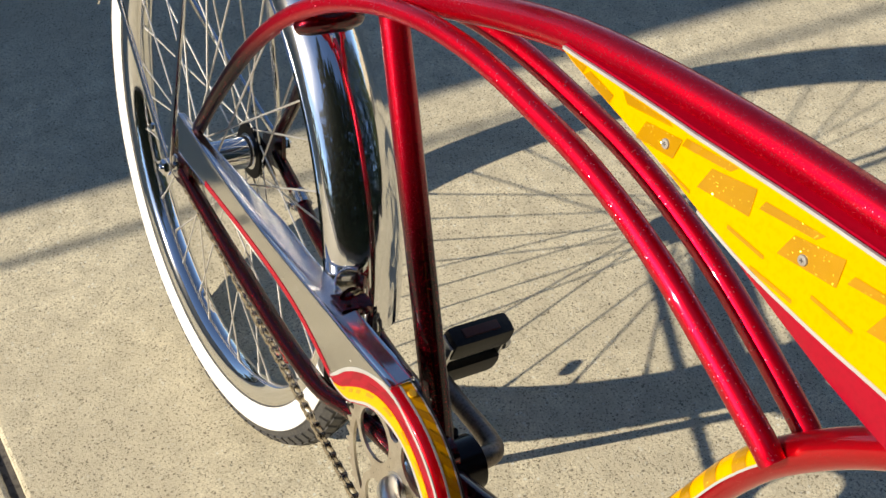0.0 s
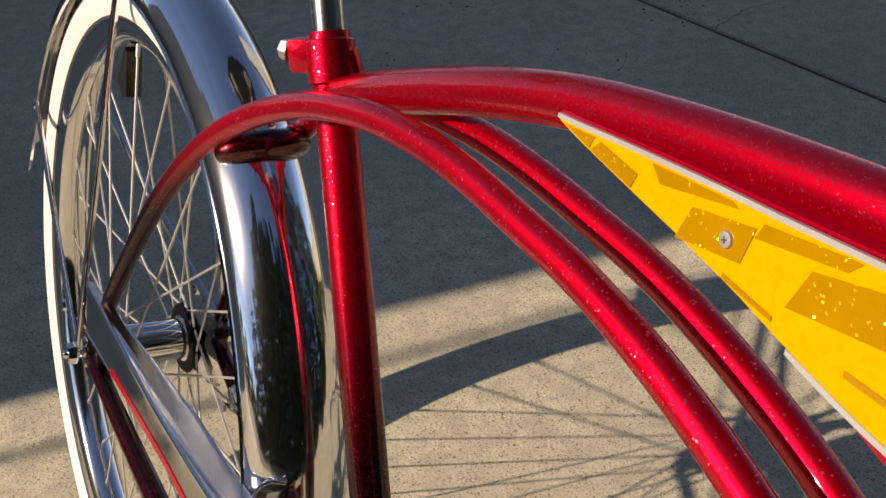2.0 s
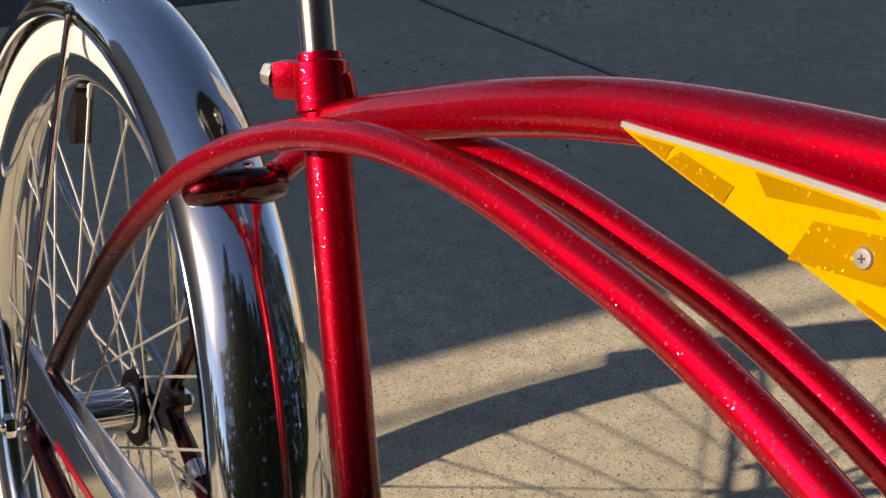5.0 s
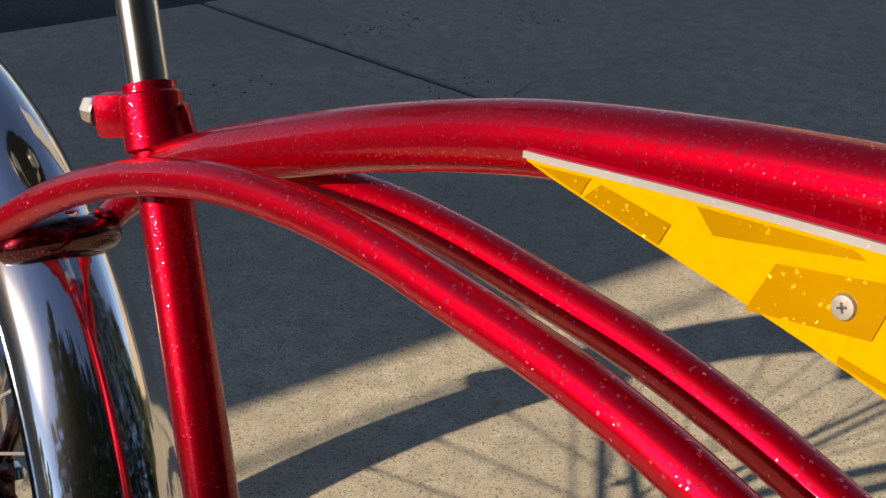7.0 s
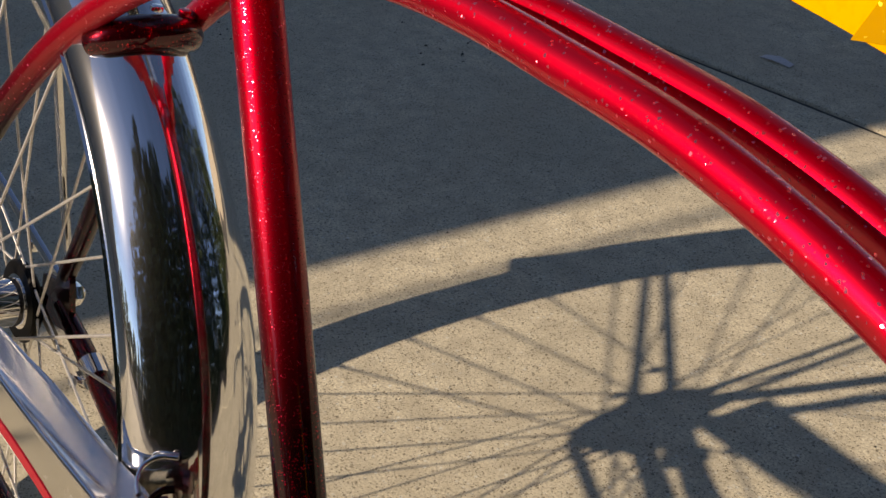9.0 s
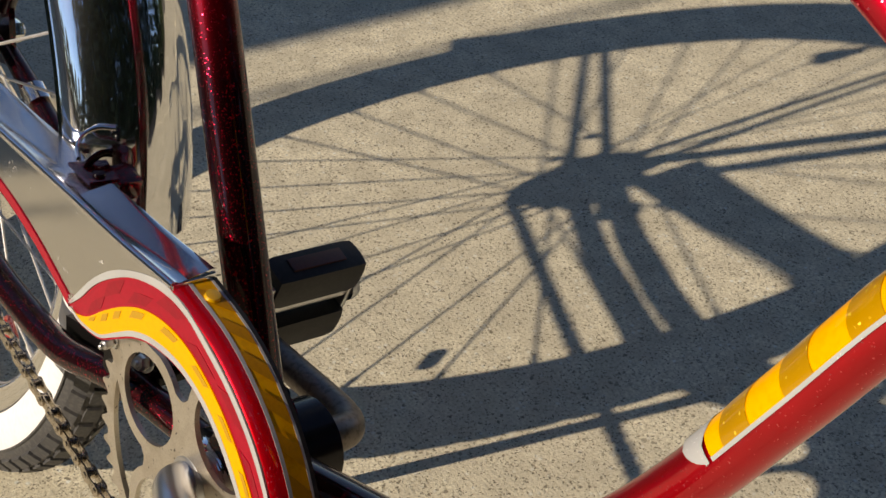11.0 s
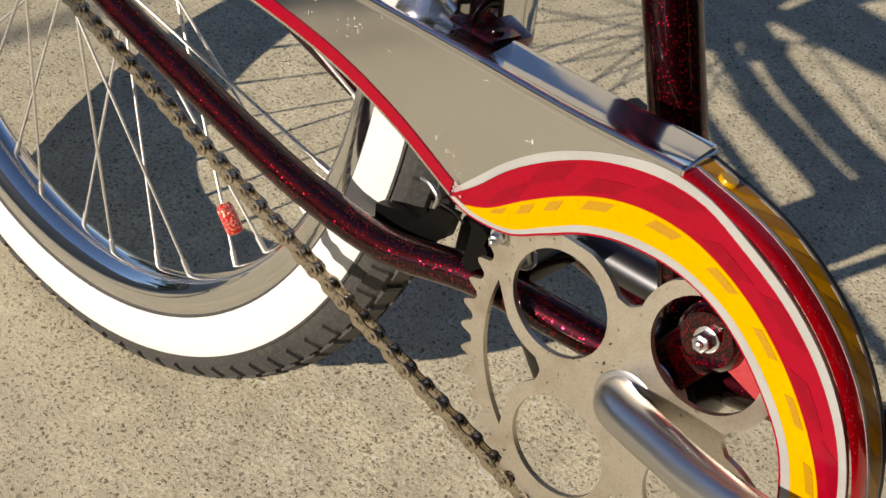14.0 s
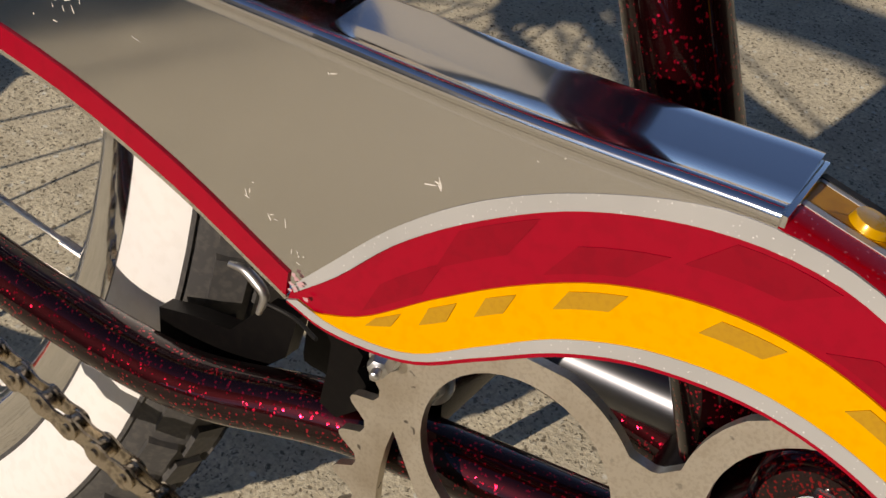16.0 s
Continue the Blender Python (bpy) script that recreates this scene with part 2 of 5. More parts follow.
def concrete():
    m = mat("concrete", (0.55, 0.5, 0.42), 0.88)
    co = coords(m)
    fine = node(m, "ShaderNodeTexNoise", Scale=320.0, Detail=2.5, Roughness=0.6)
    pits = node(m, "ShaderNodeTexNoise", Scale=250.0, Detail=2.0, Roughness=0.5)
    stone = node(m, "ShaderNodeTexVoronoi", Scale=150.0)
    mid = node(m, "ShaderNodeTexNoise", Scale=26.0, Detail=6.0)
    big = node(m, "ShaderNodeTexNoise", Scale=2.2, Detail=5.0)
    for n in (fine, pits, stone, mid, big):
        link(m, co, n.inputs["Vector"])
    grain = node(m, "ShaderNodeTexVoronoi", Scale=480.0)
    link(m, co, grain.inputs["Vector"])
    sg = m.node_tree.nodes.new("ShaderNodeSeparateColor")
    link(m, grain.outputs["Color"], sg.inputs[0])
    sand = ramp(m, sg.outputs[0], [(0.0, (0.33, 0.27, 0.185)), (0.3, (0.58, 0.495, 0.367)), (0.85, (0.67, 0.585, 0.445)), (1.0, (0.85, 0.765, 0.62))])
    c = ramp(m, fine.outputs["Fac"], [(0.36, (0.42, 0.345, 0.24)), (0.49, (0.70, 0.60, 0.435)), (0.64, (0.86, 0.77, 0.59))])
    c = mixcol(m, 0.45, c, sand)
    warp = m.node_tree.nodes.new("ShaderNodeVectorMath")
    warp.operation = "MULTIPLY_ADD"
    link(m, pits.outputs["Color"], warp.inputs[0])
    warp.inputs[1].default_value = (0.007, 0.007, 0.007)
    link(m, co, warp.inputs[2])
    hole = None
    for scale, share, size in ((125.0, 0.68, 0.31), (220.0, 0.53, 0.40), (370.0, 0.47, 0.45)):
        v = node(m, "ShaderNodeTexVoronoi", Scale=scale)
        link(m, warp.outputs[0], v.inputs["Vector"])
        sv = m.node_tree.nodes.new("ShaderNodeSeparateColor")
        link(m, v.outputs["Color"], sv.inputs[0])
        near = ramp(m, v.outputs["Distance"], [(size * 0.55, (1, 1, 1)), (size, (0, 0, 0))])
        pick = ramp(m, sv.outputs[0], [(share, (0, 0, 0)), (share + 0.35, (1, 1, 1))])
        both = mixcol(m, 1.0, near, pick, "MULTIPLY")
        hole = both if hole is None else mixcol(m, 1.0, hole, both, "LIGHTEN")
    ss = m.node_tree.nodes.new("ShaderNodeSeparateColor")
    link(m, stone.outputs["Color"], ss.inputs[0])
    dot = ramp(m, stone.outputs["Distance"], [(0.2, (1, 1, 1)), (0.36, (0, 0, 0))])
    some = ramp(m, ss.outputs[1], [(0.80, (0, 0, 0)), (0.83, (1, 1, 1))])
    c = mixcol(m, mixcol(m, 1.0, dot, some, "MULTIPLY"), c, (0.74, 0.71, 0.64))
    c = mixcol(m, ramp(m, mid.outputs["Fac"], [(0.40, (0.0,) * 3), (0.64, (0.55,) * 3)]), c, (0.40, 0.34, 0.25))
    c = mixcol(m, ramp(m, big.outputs["Fac"], [(0.36, (0.0,) * 3), (0.66, (0.7,) * 3)]), c, (0.45, 0.385, 0.285))
    c = mixcol(m, mixcol(m, 1.0, hole, (0.8, 0.8, 0.8), "MULTIPLY"), c, (0.095, 0.073, 0.046))
    c = mixcol(m, 1.0, c, (1.15, 1.205, 1.17), "MULTIPLY")
    link(m, c, bsdf(m).inputs["Base Color"])
    h = mixcol(m, hole, fine.outputs["Fac"], (0.1, 0.1, 0.1))
    bump(m, h, 0.5, 0.0014)
    return m


CONCRETE = concrete()
ASPHALT = speckled("asphalt", (0.15, 0.135, 0.115), (0.045, 0.04, 0.035), 0.9, 0.0, 120, 0.75)
PLASTER = speckled("plaster", (0.36, 0.33, 0.29), (0.24, 0.22, 0.2), 0.9, 0.0, 60, 0.4)

# ---- mesh helpers ----


def part(name, data, material, parent=None, label="", smooth=True):
    """Links vertices and faces (or a finished mesh) as one mesh object under a parent."""
    if isinstance(data, tuple):
        me = bpy.data.meshes.new(name)
        me.from_pydata([tuple(v) for v in data[0]], [], data[1])
        me.update()
    else:
        me = data
    if material and not me.materials:
        me.materials.append(material)
    if smooth:
        for p in me.polygons:
            p.use_smooth = True
        me.set_sharp_from_angle(angle=radians(42))
    ob = new(name, me)
    if parent:
        ob.parent = parent
    if label:
        tagged(ob, label)
    return ob


def joined(*meshes):
    vs, fs = [], []
    for v, f in meshes:
        k = len(vs)
        vs += list(v)
        fs += [tuple(i + k for i in q) for q in f]
    return vs, fs


def moved(m, mesh):
    return [m @ Vector(v) for v in mesh[0]], mesh[1]


def spline(points, steps=10):
    """A smooth line through control points (Catmull-Rom)."""
    p = [Vector(q) for q in points]
    p = [2 * p[0] - p[1]] + p + [2 * p[-1] - p[-2]]
    out = []
    for i in range(1, len(p) - 2):
        a, b, c, d = p[i - 1:i + 3]
        for k in range(steps):
            t = k / steps
            out.append(0.5 * (2 * b + (c - a) * t + (2 * a - 5 * b + 4 * c - d) * t * t + (3 * b - a - 3 * c + d) * t ** 3))
    out.append(p[-2])
    return out


def even(points, n):
    """n points at even steps along a line."""
    d = [0.0]
    for a, b in zip(points, points[1:]):
        d.append(d[-1] + (b - a).length)
    out, j = [], 0
    for k in range(n):
        s = d[-1] * k / (n - 1)
        while j < len(d) - 2 and d[j + 1] < s:
            j += 1
        w = (s - d[j]) / max(1e-9, d[j + 1] - d[j])
        out.append(points[j].lerp(points[j + 1], min(1, max(0, w))))
    return out


def tube(path, radius, sides=20, flat=1.0, cap=True):
    """A round (or flattened) bar along a line; radius is a number or a function of 0..1."""
    n = len(path)
    rad = radius if callable(radius) else (lambda t: radius)
    vs, fs = [], []
    tan = [(path[min(i + 1, n - 1)] - path[max(i - 1, 0)]).normalized() for i in range(n)]
    side = Vector((0, 1, 0)) - tan[0] * tan[0].y
    if side.length < 0.2:
        side = Vector((1, 0, 0)) - tan[0] * tan[0].x
    side.normalize()
    for i in range(n):
        side = (side - tan[i] * side.dot(tan[i])).normalized()
        up = tan[i].cross(side)
        r = rad(i / (n - 1))
        for k in range(sides):
            a = 2 * math.pi * k / sides
            vs.append(path[i] + side * math.cos(a) * r * flat + up * math.sin(a) * r)
    for i in range(n - 1):
        for k in range(sides):
            q = (k + 1) % sides
            fs.append((i * sides + k, i * sides + q, (i + 1) * sides + q, (i + 1) * sides + k))
    if cap:
        fs.append(tuple(range(sides - 1, -1, -1)))
        fs.append(tuple((n - 1) * sides + k for k in range(sides)))
    return vs, fs


def lathe(profile, n=72, start=0.0, end=360.0, centre=(0, 0, 0), closed=False):
    """Turns a profile of (radius, lateral) about the lateral axis. Angle 0 points ahead, 90 up."""
    full = abs(end - start) >= 359.9
    m = n if full else n + 1
    p = len(profile)
    vs, fs = [], []
    for i in range(m):
        a = radians(start + (end - start) * i / n)
        for r, w in profile:
            vs.append(Vector((centre[0] + r * math.cos(a), centre[1] + w, centre[2] + r * math.sin(a))))
    for i in range(n):
        j = (i + 1) % m
        for k in range(p if closed else p - 1):
            q = (k + 1) % p
            fs.append((i * p + k, j * p + k, j * p + q, i * p + q))
    if closed and not full:
        fs.append(tuple(range(p)))
        fs.append(tuple((m - 1) * p + k for k in range(p - 1, -1, -1)))
    return vs, fs


def ribbon(a, b, near, far):
    """A plate between two lines of (u, h), from lateral near to lateral far."""
    n = len(a)
    vs, fs = [], []
    for lat in (near, far):
        for p in a:
            vs.append(Vector((p[0], lat, p[1])))
        for p in b:
            vs.append(Vector((p[0], lat, p[1])))
    for i in range(n - 1):
        fs.append((i, i + 1, n + i + 1, n + i))
        fs.append((2 * n + i, 3 * n + i, 3 * n + i + 1, 2 * n + i + 1))
        fs.append((i, 2 * n + i, 2 * n + i + 1, i + 1))
        fs.append((n + i, n + i + 1, 3 * n + i + 1, 3 * n + i))
    fs.append((0, n, 3 * n, 2 * n))
    fs.append((n - 1, 3 * n - 1, 4 * n - 1, 2 * n - 1))
    return vs, fs


def sheet(line, section):
    """Sweeps a section of (outward, lateral) along a line of (u, h) with its outward normal on the left of travel."""
    n, p = len(line), len(section(0.0) if callable(section) else section)
    vs, fs = [], []
    for i in range(n):
        t = (line[min(i + 1, n - 1)] - line[max(i - 1, 0)]).normalized()
        o = Vector((-t.y, t.x))
        for d, w in (section(i / (n - 1)) if callable(section) else section):
            vs.append(Vector((line[i].x + o.x * d, w, line[i].y + o.y * d)))
    for i in range(n - 1):
        for k in range(p):
            q = (k + 1) % p
            fs.append((i * p + k, i * p + q, (i + 1) * p + q, (i + 1) * p + k))
    fs.append(tuple(range(p)))
    fs.append(tuple((n - 1) * p + k for k in range(p - 1, -1, -1)))
    return vs, fs


def box(size, bevel=0.0):
    bm = bmesh.new()
    bmesh.ops.create_cube(bm, size=1.0)
    bmesh.ops.scale(bm, vec=size, verts=bm.verts)
    if bevel:
        bmesh.ops.bevel(bm, geom=bm.edges[:], offset=bevel, segments=2, affect="EDGES", profile=0.7)
    vs = [v.co.copy() for v in bm.verts]
    bm.verts.index_update()
    fs = [tuple(v.index for v in f.verts) for f in bm.faces]
    bm.free()
    return vs, fs


def disc_bolt(radius, height, sides=6, dome=0.3):
    """A bolt head standing on the xy plane: sides 6 for hex, more for a round head."""
    prof = [(radius, 0), (radius, height * (1 - dome)), (radius * 0.86, height * 0.92), (radius * 0.5, height), (0.0001, height)]
    vs, fs = [], []
    for i in range(sides):
        a = 2 * math.pi * i / sides
        for r, z in prof:
            vs.append(Vector((r * math.cos(a), r * math.sin(a), z)))
    p = len(prof)
    for i in range(sides):
        j = (i + 1) % sides
        for k in range(p - 1):
            fs.append((i * p + k, j * p + k, j * p + k + 1, i * p + k + 1))
    return vs, fs


def facing(place, direction):
    """A pose at place whose z axis points along direction."""
    return Matrix.Translation(place) @ Vector(direction).to_track_quat("Z", "Y").to_matrix().to_4x4()


def outline(loops, near, far):
    """A plate from an outer loop and hole loops of (u, h), with straight sides."""
    bm = bmesh.new()
    edges = []
    for lp in loops:
        v = [bm.verts.new((p[0], 0, p[1])) for p in lp]
        edges += [bm.edges.new((v[i], v[(i + 1) % len(v)])) for i in range(len(v))]
    bmesh.ops.triangle_fill(bm, use_beauty=True, use_dissolve=False, edges=edges)
    bm.verts.index_update()
    n = len(bm.verts)
    flat = [v.co.copy() for v in bm.verts]
    tri = [tuple(v.index for v in f.verts) for f in bm.faces]
    bm.free()
    vs = [Vector((p.x, near, p.z)) for p in flat] + [Vector((p.x, far, p.z)) for p in flat]
    fs = tri + [tuple(i + n for i in reversed(t)) for t in tri]
    k = 0
    for lp in loops:
        m = len(lp)
        for i in range(m):
            a, b = k + i, k + (i + 1) % m
            fs.append((a, b, b + n, a + n))
        k += m
    return vs, fs


# ---- ground ----
R_WHEEL = 0.335
LEAN_BIKE = radians(12.35)


def slab(xa, xb, x1, y0, y1):
    """A concrete slab with a rounded arris, its west edge from xa to xb; its top lies at z = 0."""
    g, e = 0.008, 0.006
    ring = lambda d, z: [Vector((xa + g + d, y0 + g + d, z)), Vector((x1 - g - d, y0 + g + d, z)), Vector((x1 - g - d, y1 - g - d, z)), Vector((xb + g + d, y1 - g - d, z))]
    vs = ring(0, -0.10) + ring(0, -e) + ring(e * 0.3, -e * 0.3) + ring(e, 0)
    fs = [(12, 13, 14, 15)]
    for r in range(3):
        for k in range(4):
            q = (k + 1) % 4
            fs.append((r * 4 + k, r * 4 + q, r * 4 + 4 + q, r * 4 + 4 + k))
    return vs, fs


ground = part("ground", ([(-400, -400, -0.007), (400, -400, -0.007), (400, 400, -0.007), (-400, 400, -0.007)], [(0, 1, 2, 3)]), ASPHALT, smooth=False)
tagged(ground, "dark grey asphalt yard round the concrete", "ground", kind="structure")
pavement = new("pavement")
tagged(pavement, "pale sandy concrete paving slabs with fine dark grit", "pavement", kind="structure")
west = lambda y: -2.645 + 0.255 * y
for column, sx1 in enumerate((1.4, 4.0)):
    for sy0, sy1 in ((-4.1, -2.2), (-2.2, -0.29), (-0.29, 1.60), (1.60, 3.5), (3.5, 5.4)):
        part("slab", slab(1.4 if column else west(sy0), 1.4 if column else west(sy1), sx1, sy0, sy1), CONCRETE, pavement, smooth=False)

# the unseen neighbouring building whose corner throws the long shade
building = new("building")
tagged(building, "plain plastered building that shades the paving", "building", kind="structure")
# its end wall leans to give the shade's edge its slant
lean_x = lambda z: -0.960 - 0.0805 * z
end_y = lambda z: -3.002 - 0.165 * z
wv = []
for z in (-0.02, 4.0):
    wv += [V for V in ((lean_x(z), end_y(z), z), (lean_x(z) - 6.0, end_y(z) - 0.4, z), (lean_x(z) - 6.0, end_y(z) - 3.4, z), (lean_x(z) - 1.3, end_y(z) - 3.0, z))]
part("wall", (wv, [(0, 1, 2, 3), (7, 6, 5, 4), (0, 4, 5, 1), (1, 5, 6, 2), (2, 6, 7, 3), (3, 7, 4, 0)]), PLASTER, building, smooth=False)

# an unseen thin pipe added beside the end wall to cast a faint band
pipe = [Vector((lean_x(z) + 0.115, end_y(z), z)) for z in (0.0, 1.0, 2.0, 3.0, 4.0)]
part("shadow_pipe", tube(pipe, 0.009, 12), PLASTER, building)

# an unseen sunlit wall across the yard, added for warm bounce and reflections
across = new("bounce_wall")
tagged(across, "unseen low beige wall added across the yard for warm bounce", "wall", kind="structure")
SAND = speckled("beige_render", (0.56, 0.47, 0.35), (0.42, 0.35, 0.26), 0.9, 0.0, 40, 0.35)
part("wall", moved(Matrix.Translation((2.0, 12.2, 0.65)), box((26.0, 0.4, 1.35), 0.03)), SAND, across, smooth=False)
part("coping", moved(Matrix.Translation((2.0, 12.2, 1.38)), box((26.4, 0.5, 0.10), 0.03)), PLASTER, across, smooth=False)

# an unseen sunlit house behind that wall, shaped to reflect in the cover
house = new("house")
tagged(house, "unseen beige house added to reflect in the chrome cover", "house", kind="structure")
RENDER = speckled("grey_render", (0.34, 0.322, 0.28), (0.25, 0.235, 0.205), 0.9, 0.0, 30, 0.35)
part("wall", moved(Matrix.Translation((-7.95, 14.1, 5.45)), box((2.7, 1.2, 10.9), 0.02)), RENDER, house, smooth=False)
gable = [Vector((x, y, z)) for x in (-9.4, -6.5) for y, z in ((13.42, 10.86), (14.78, 10.86), (14.1, 11.25))]
part("roof", (gable, [(0, 1, 2), (5, 4, 3), (0, 2, 5, 3), (1, 4, 5, 2), (0, 3, 4, 1)]), PLASTER, house, smooth=False)
for wx in (-8.6, -7.3):
    window = part("window", moved(Matrix.Translation((wx, 13.48, 2.3)), box((1.0, 0.06, 1.3), 0.01)), PLASTER, house, smooth=False)
    part("pane", moved(Matrix.Translation((wx, 13.435, 2.3)), box((0.84, 0.04, 1.14), 0.0)), DARK_PLATE, window, smooth=False)

# unseen trees; the tall ones ahead are added to darken the chrome's reflections
LEAF = speckled("dark_leaf", (0.045, 0.07, 0.022), (0.02, 0.03, 0.01), 0.6, 0.0, 3, 0.7)
rnd = random.Random(11)
lv, lf = [], []
for k in range(72):
    ang = radians(k * 5.0 + rnd.uniform(-1.5, 1.5))
    away = rnd.uniform(9.5, 11.6)
    if 76 < math.degrees(ang) < 153:
        continue
    around = (math.degrees(ang) + 180) % 360 - 180
    ahead = -72 < around < 76
    tall = (rnd.uniform(10.0, 17.0) if around < 68 else rnd.uniform(4.0, 6.0)) if ahead else rnd.uniform(1.0, 1.7)
    wide = rnd.uniform(1.1, 1.7) if ahead else rnd.uniform(0.7, 1.3)
    for j in range((1700 if around < 68 else 700) if ahead else 130):
        f = rnd.random() ** 1.3
        w = wide * (1 - f) ** (0.35 if ahead else 0.7) * rnd.uniform(0.3, 1.05)
        b = rnd.uniform(0, 2 * math.pi)
        c = Vector((away * math.cos(ang) + w * math.cos(b), away * math.sin(ang) + w * math.sin(b), 0.1 + tall * f))
        e1 = Vector((rnd.gauss(0, 1), rnd.gauss(0, 1), rnd.gauss(0, 1))).normalized() * rnd.uniform(0.12, 0.30)
        e2 = e1.orthogonal().normalized() * rnd.uniform(0.10, 0.22)
        n0 = len(lv)
        lv += [c - e1, c + e2, c + e1, c - e2]
        lf.append((n0, n0 + 1, n0 + 2, n0 + 3))
tagged(part("tree_row", (lv, lf), LEAF, smooth=False), "unseen dark green trees round the yard, tall ahead to darken reflections", "trees", kind="stuff")

# loose grit on the concrete
gv, gf = [], []
for k in range(1000):
    r = rnd.uniform(0.0005, 0.0014) * (1.7 if k % 25 == 0 else 1)
    c = Vector((rnd.uniform(-1.9, 0.9), rnd.uniform(-0.25, 2.6), r * 0.5))
    n0 = len(gv)
    for q in ((1, 0, 0), (0.3, 0.9, 0), (-0.8, 0.5, 0), (-0.6, -0.7, 0), (0.5, -0.8, 0)):
        gv.append(c + Vector(q) * r * rnd.uniform(0.7, 1.3) + Vector((0, 0, -r * 0.4)))
    gv.append(c + Vector((0, 0, r * 0.2)))
    gf += [(n0 + i, n0 + (i + 1) % 5, n0 + 5) for i in range(5)]
for cx, cy in ((-1.684, 1.766), (-1.666, 1.904), (-1.144, 1.623), (-1.449, 2.132), (-1.25, 0.9), (-0.95, 1.25), (-1.5, 1.2)):
    for k in range(16):
        r = rnd.uniform(0.0015, 0.0042)
        c = Vector((cx + rnd.gauss(0, 0.05), cy + rnd.gauss(0, 0.06), r * 0.4))
        n0 = len(gv)
        for q in ((1, 0, 0), (0.3, 0.9, 0), (-0.8, 0.5, 0), (-0.6, -0.7, 0), (0.5, -0.8, 0)):
            gv.append(c + Vector(q) * r * rnd.uniform(0.6, 1.4) + Vector((0, 0, -r * 0.35)))
        gv.append(c + Vector((0, 0, r * 0.4)))
        gf += [(n0 + i, n0 + (i + 1) % 5, n0 + 5) for i in range(5)]

# fine crack across one slab
crk = spline([Vector(q) for q in ((-0.986, 1.612), (-1.033, 1.726), (-1.034, 1.83), (-0.991, 1.946), (-0.964, 2.083), (-0.95, 2.3))], 6)
cv, cf = [], []
for i, p in enumerate(crk):
    wob = 0.004 * math.sin(i * 2.3) + 0.003 * math.sin(i * 0.9 + 1)
    t = (crk[min(i + 1, len(crk) - 1)] - crk[max(i - 1, 0)]).normalized()
    o = Vector((-t.y, t.x))
    w = 0.0011 * (1 - 0.7 * i / len(crk))
    for sd in (-1, 1):
        q = p + o * (wob + sd * w)
        cv.append((q.x, q.y, 0.0005))
    if i:
        cf.append((2 * i - 2, 2 * i - 1, 2 * i + 1, 2 * i))
GRIT = speckled("dark_grit", (0.035, 0.03, 0.026), (0.08, 0.07, 0.06), 0.9, 0.0, 200, 0.5)
part("crack", (cv, cf), GRIT, pavement, "hairline crack in the concrete", smooth=False)
tagged(part("loose_grit", (gv, gf), GRIT, smooth=False), "scattered dark specks of grit on the concrete", "grit", kind="stuff")

# ---- bicycle ----
bicycle = new("bicycle")
bicycle.matrix_world = Matrix.Rotation(-LEAN_BIKE, 4, "X")
tagged(bicycle, "candy red cruiser bicycle with chrome fender and painted chain guard", "bicycle")
HUB = Vector((0, 0, R_WHEEL))
POSE_INV = Matrix.Rotation(LEAN_BIKE, 4, "X")
BB = Vector((0.494, 0, 0.283))

# frame
V3 = lambda u, w, h: Vector((u, w, h))
SEAT_DIR = V3(0.3050 - 0.494, 0, 0.7125 - 0.283).normalized()
SEAT_TOP = V3(0.3050, 0, 0.7125)
SEAT_LOW = BB + V3(0.003, 0, 0)
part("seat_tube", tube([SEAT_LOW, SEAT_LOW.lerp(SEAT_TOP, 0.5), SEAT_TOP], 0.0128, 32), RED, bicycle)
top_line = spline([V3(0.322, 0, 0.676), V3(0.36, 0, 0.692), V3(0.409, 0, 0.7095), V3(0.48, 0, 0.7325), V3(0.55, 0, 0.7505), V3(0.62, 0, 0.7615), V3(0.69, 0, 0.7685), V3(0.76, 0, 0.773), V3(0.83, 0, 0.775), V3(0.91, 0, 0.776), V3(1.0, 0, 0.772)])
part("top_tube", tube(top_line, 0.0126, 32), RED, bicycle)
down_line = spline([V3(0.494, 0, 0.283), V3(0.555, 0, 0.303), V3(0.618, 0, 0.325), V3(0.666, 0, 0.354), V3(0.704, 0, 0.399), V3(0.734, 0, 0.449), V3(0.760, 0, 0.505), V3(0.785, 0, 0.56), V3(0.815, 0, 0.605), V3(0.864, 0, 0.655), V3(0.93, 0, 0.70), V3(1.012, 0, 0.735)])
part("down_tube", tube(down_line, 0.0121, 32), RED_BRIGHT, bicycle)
part("head_tube", tube([V3(1.028, 0, 0.69), V3(1.012, 0, 0.735), V3(0.99, 0, 0.80)], 0.0165, 32), RED, bicycle)
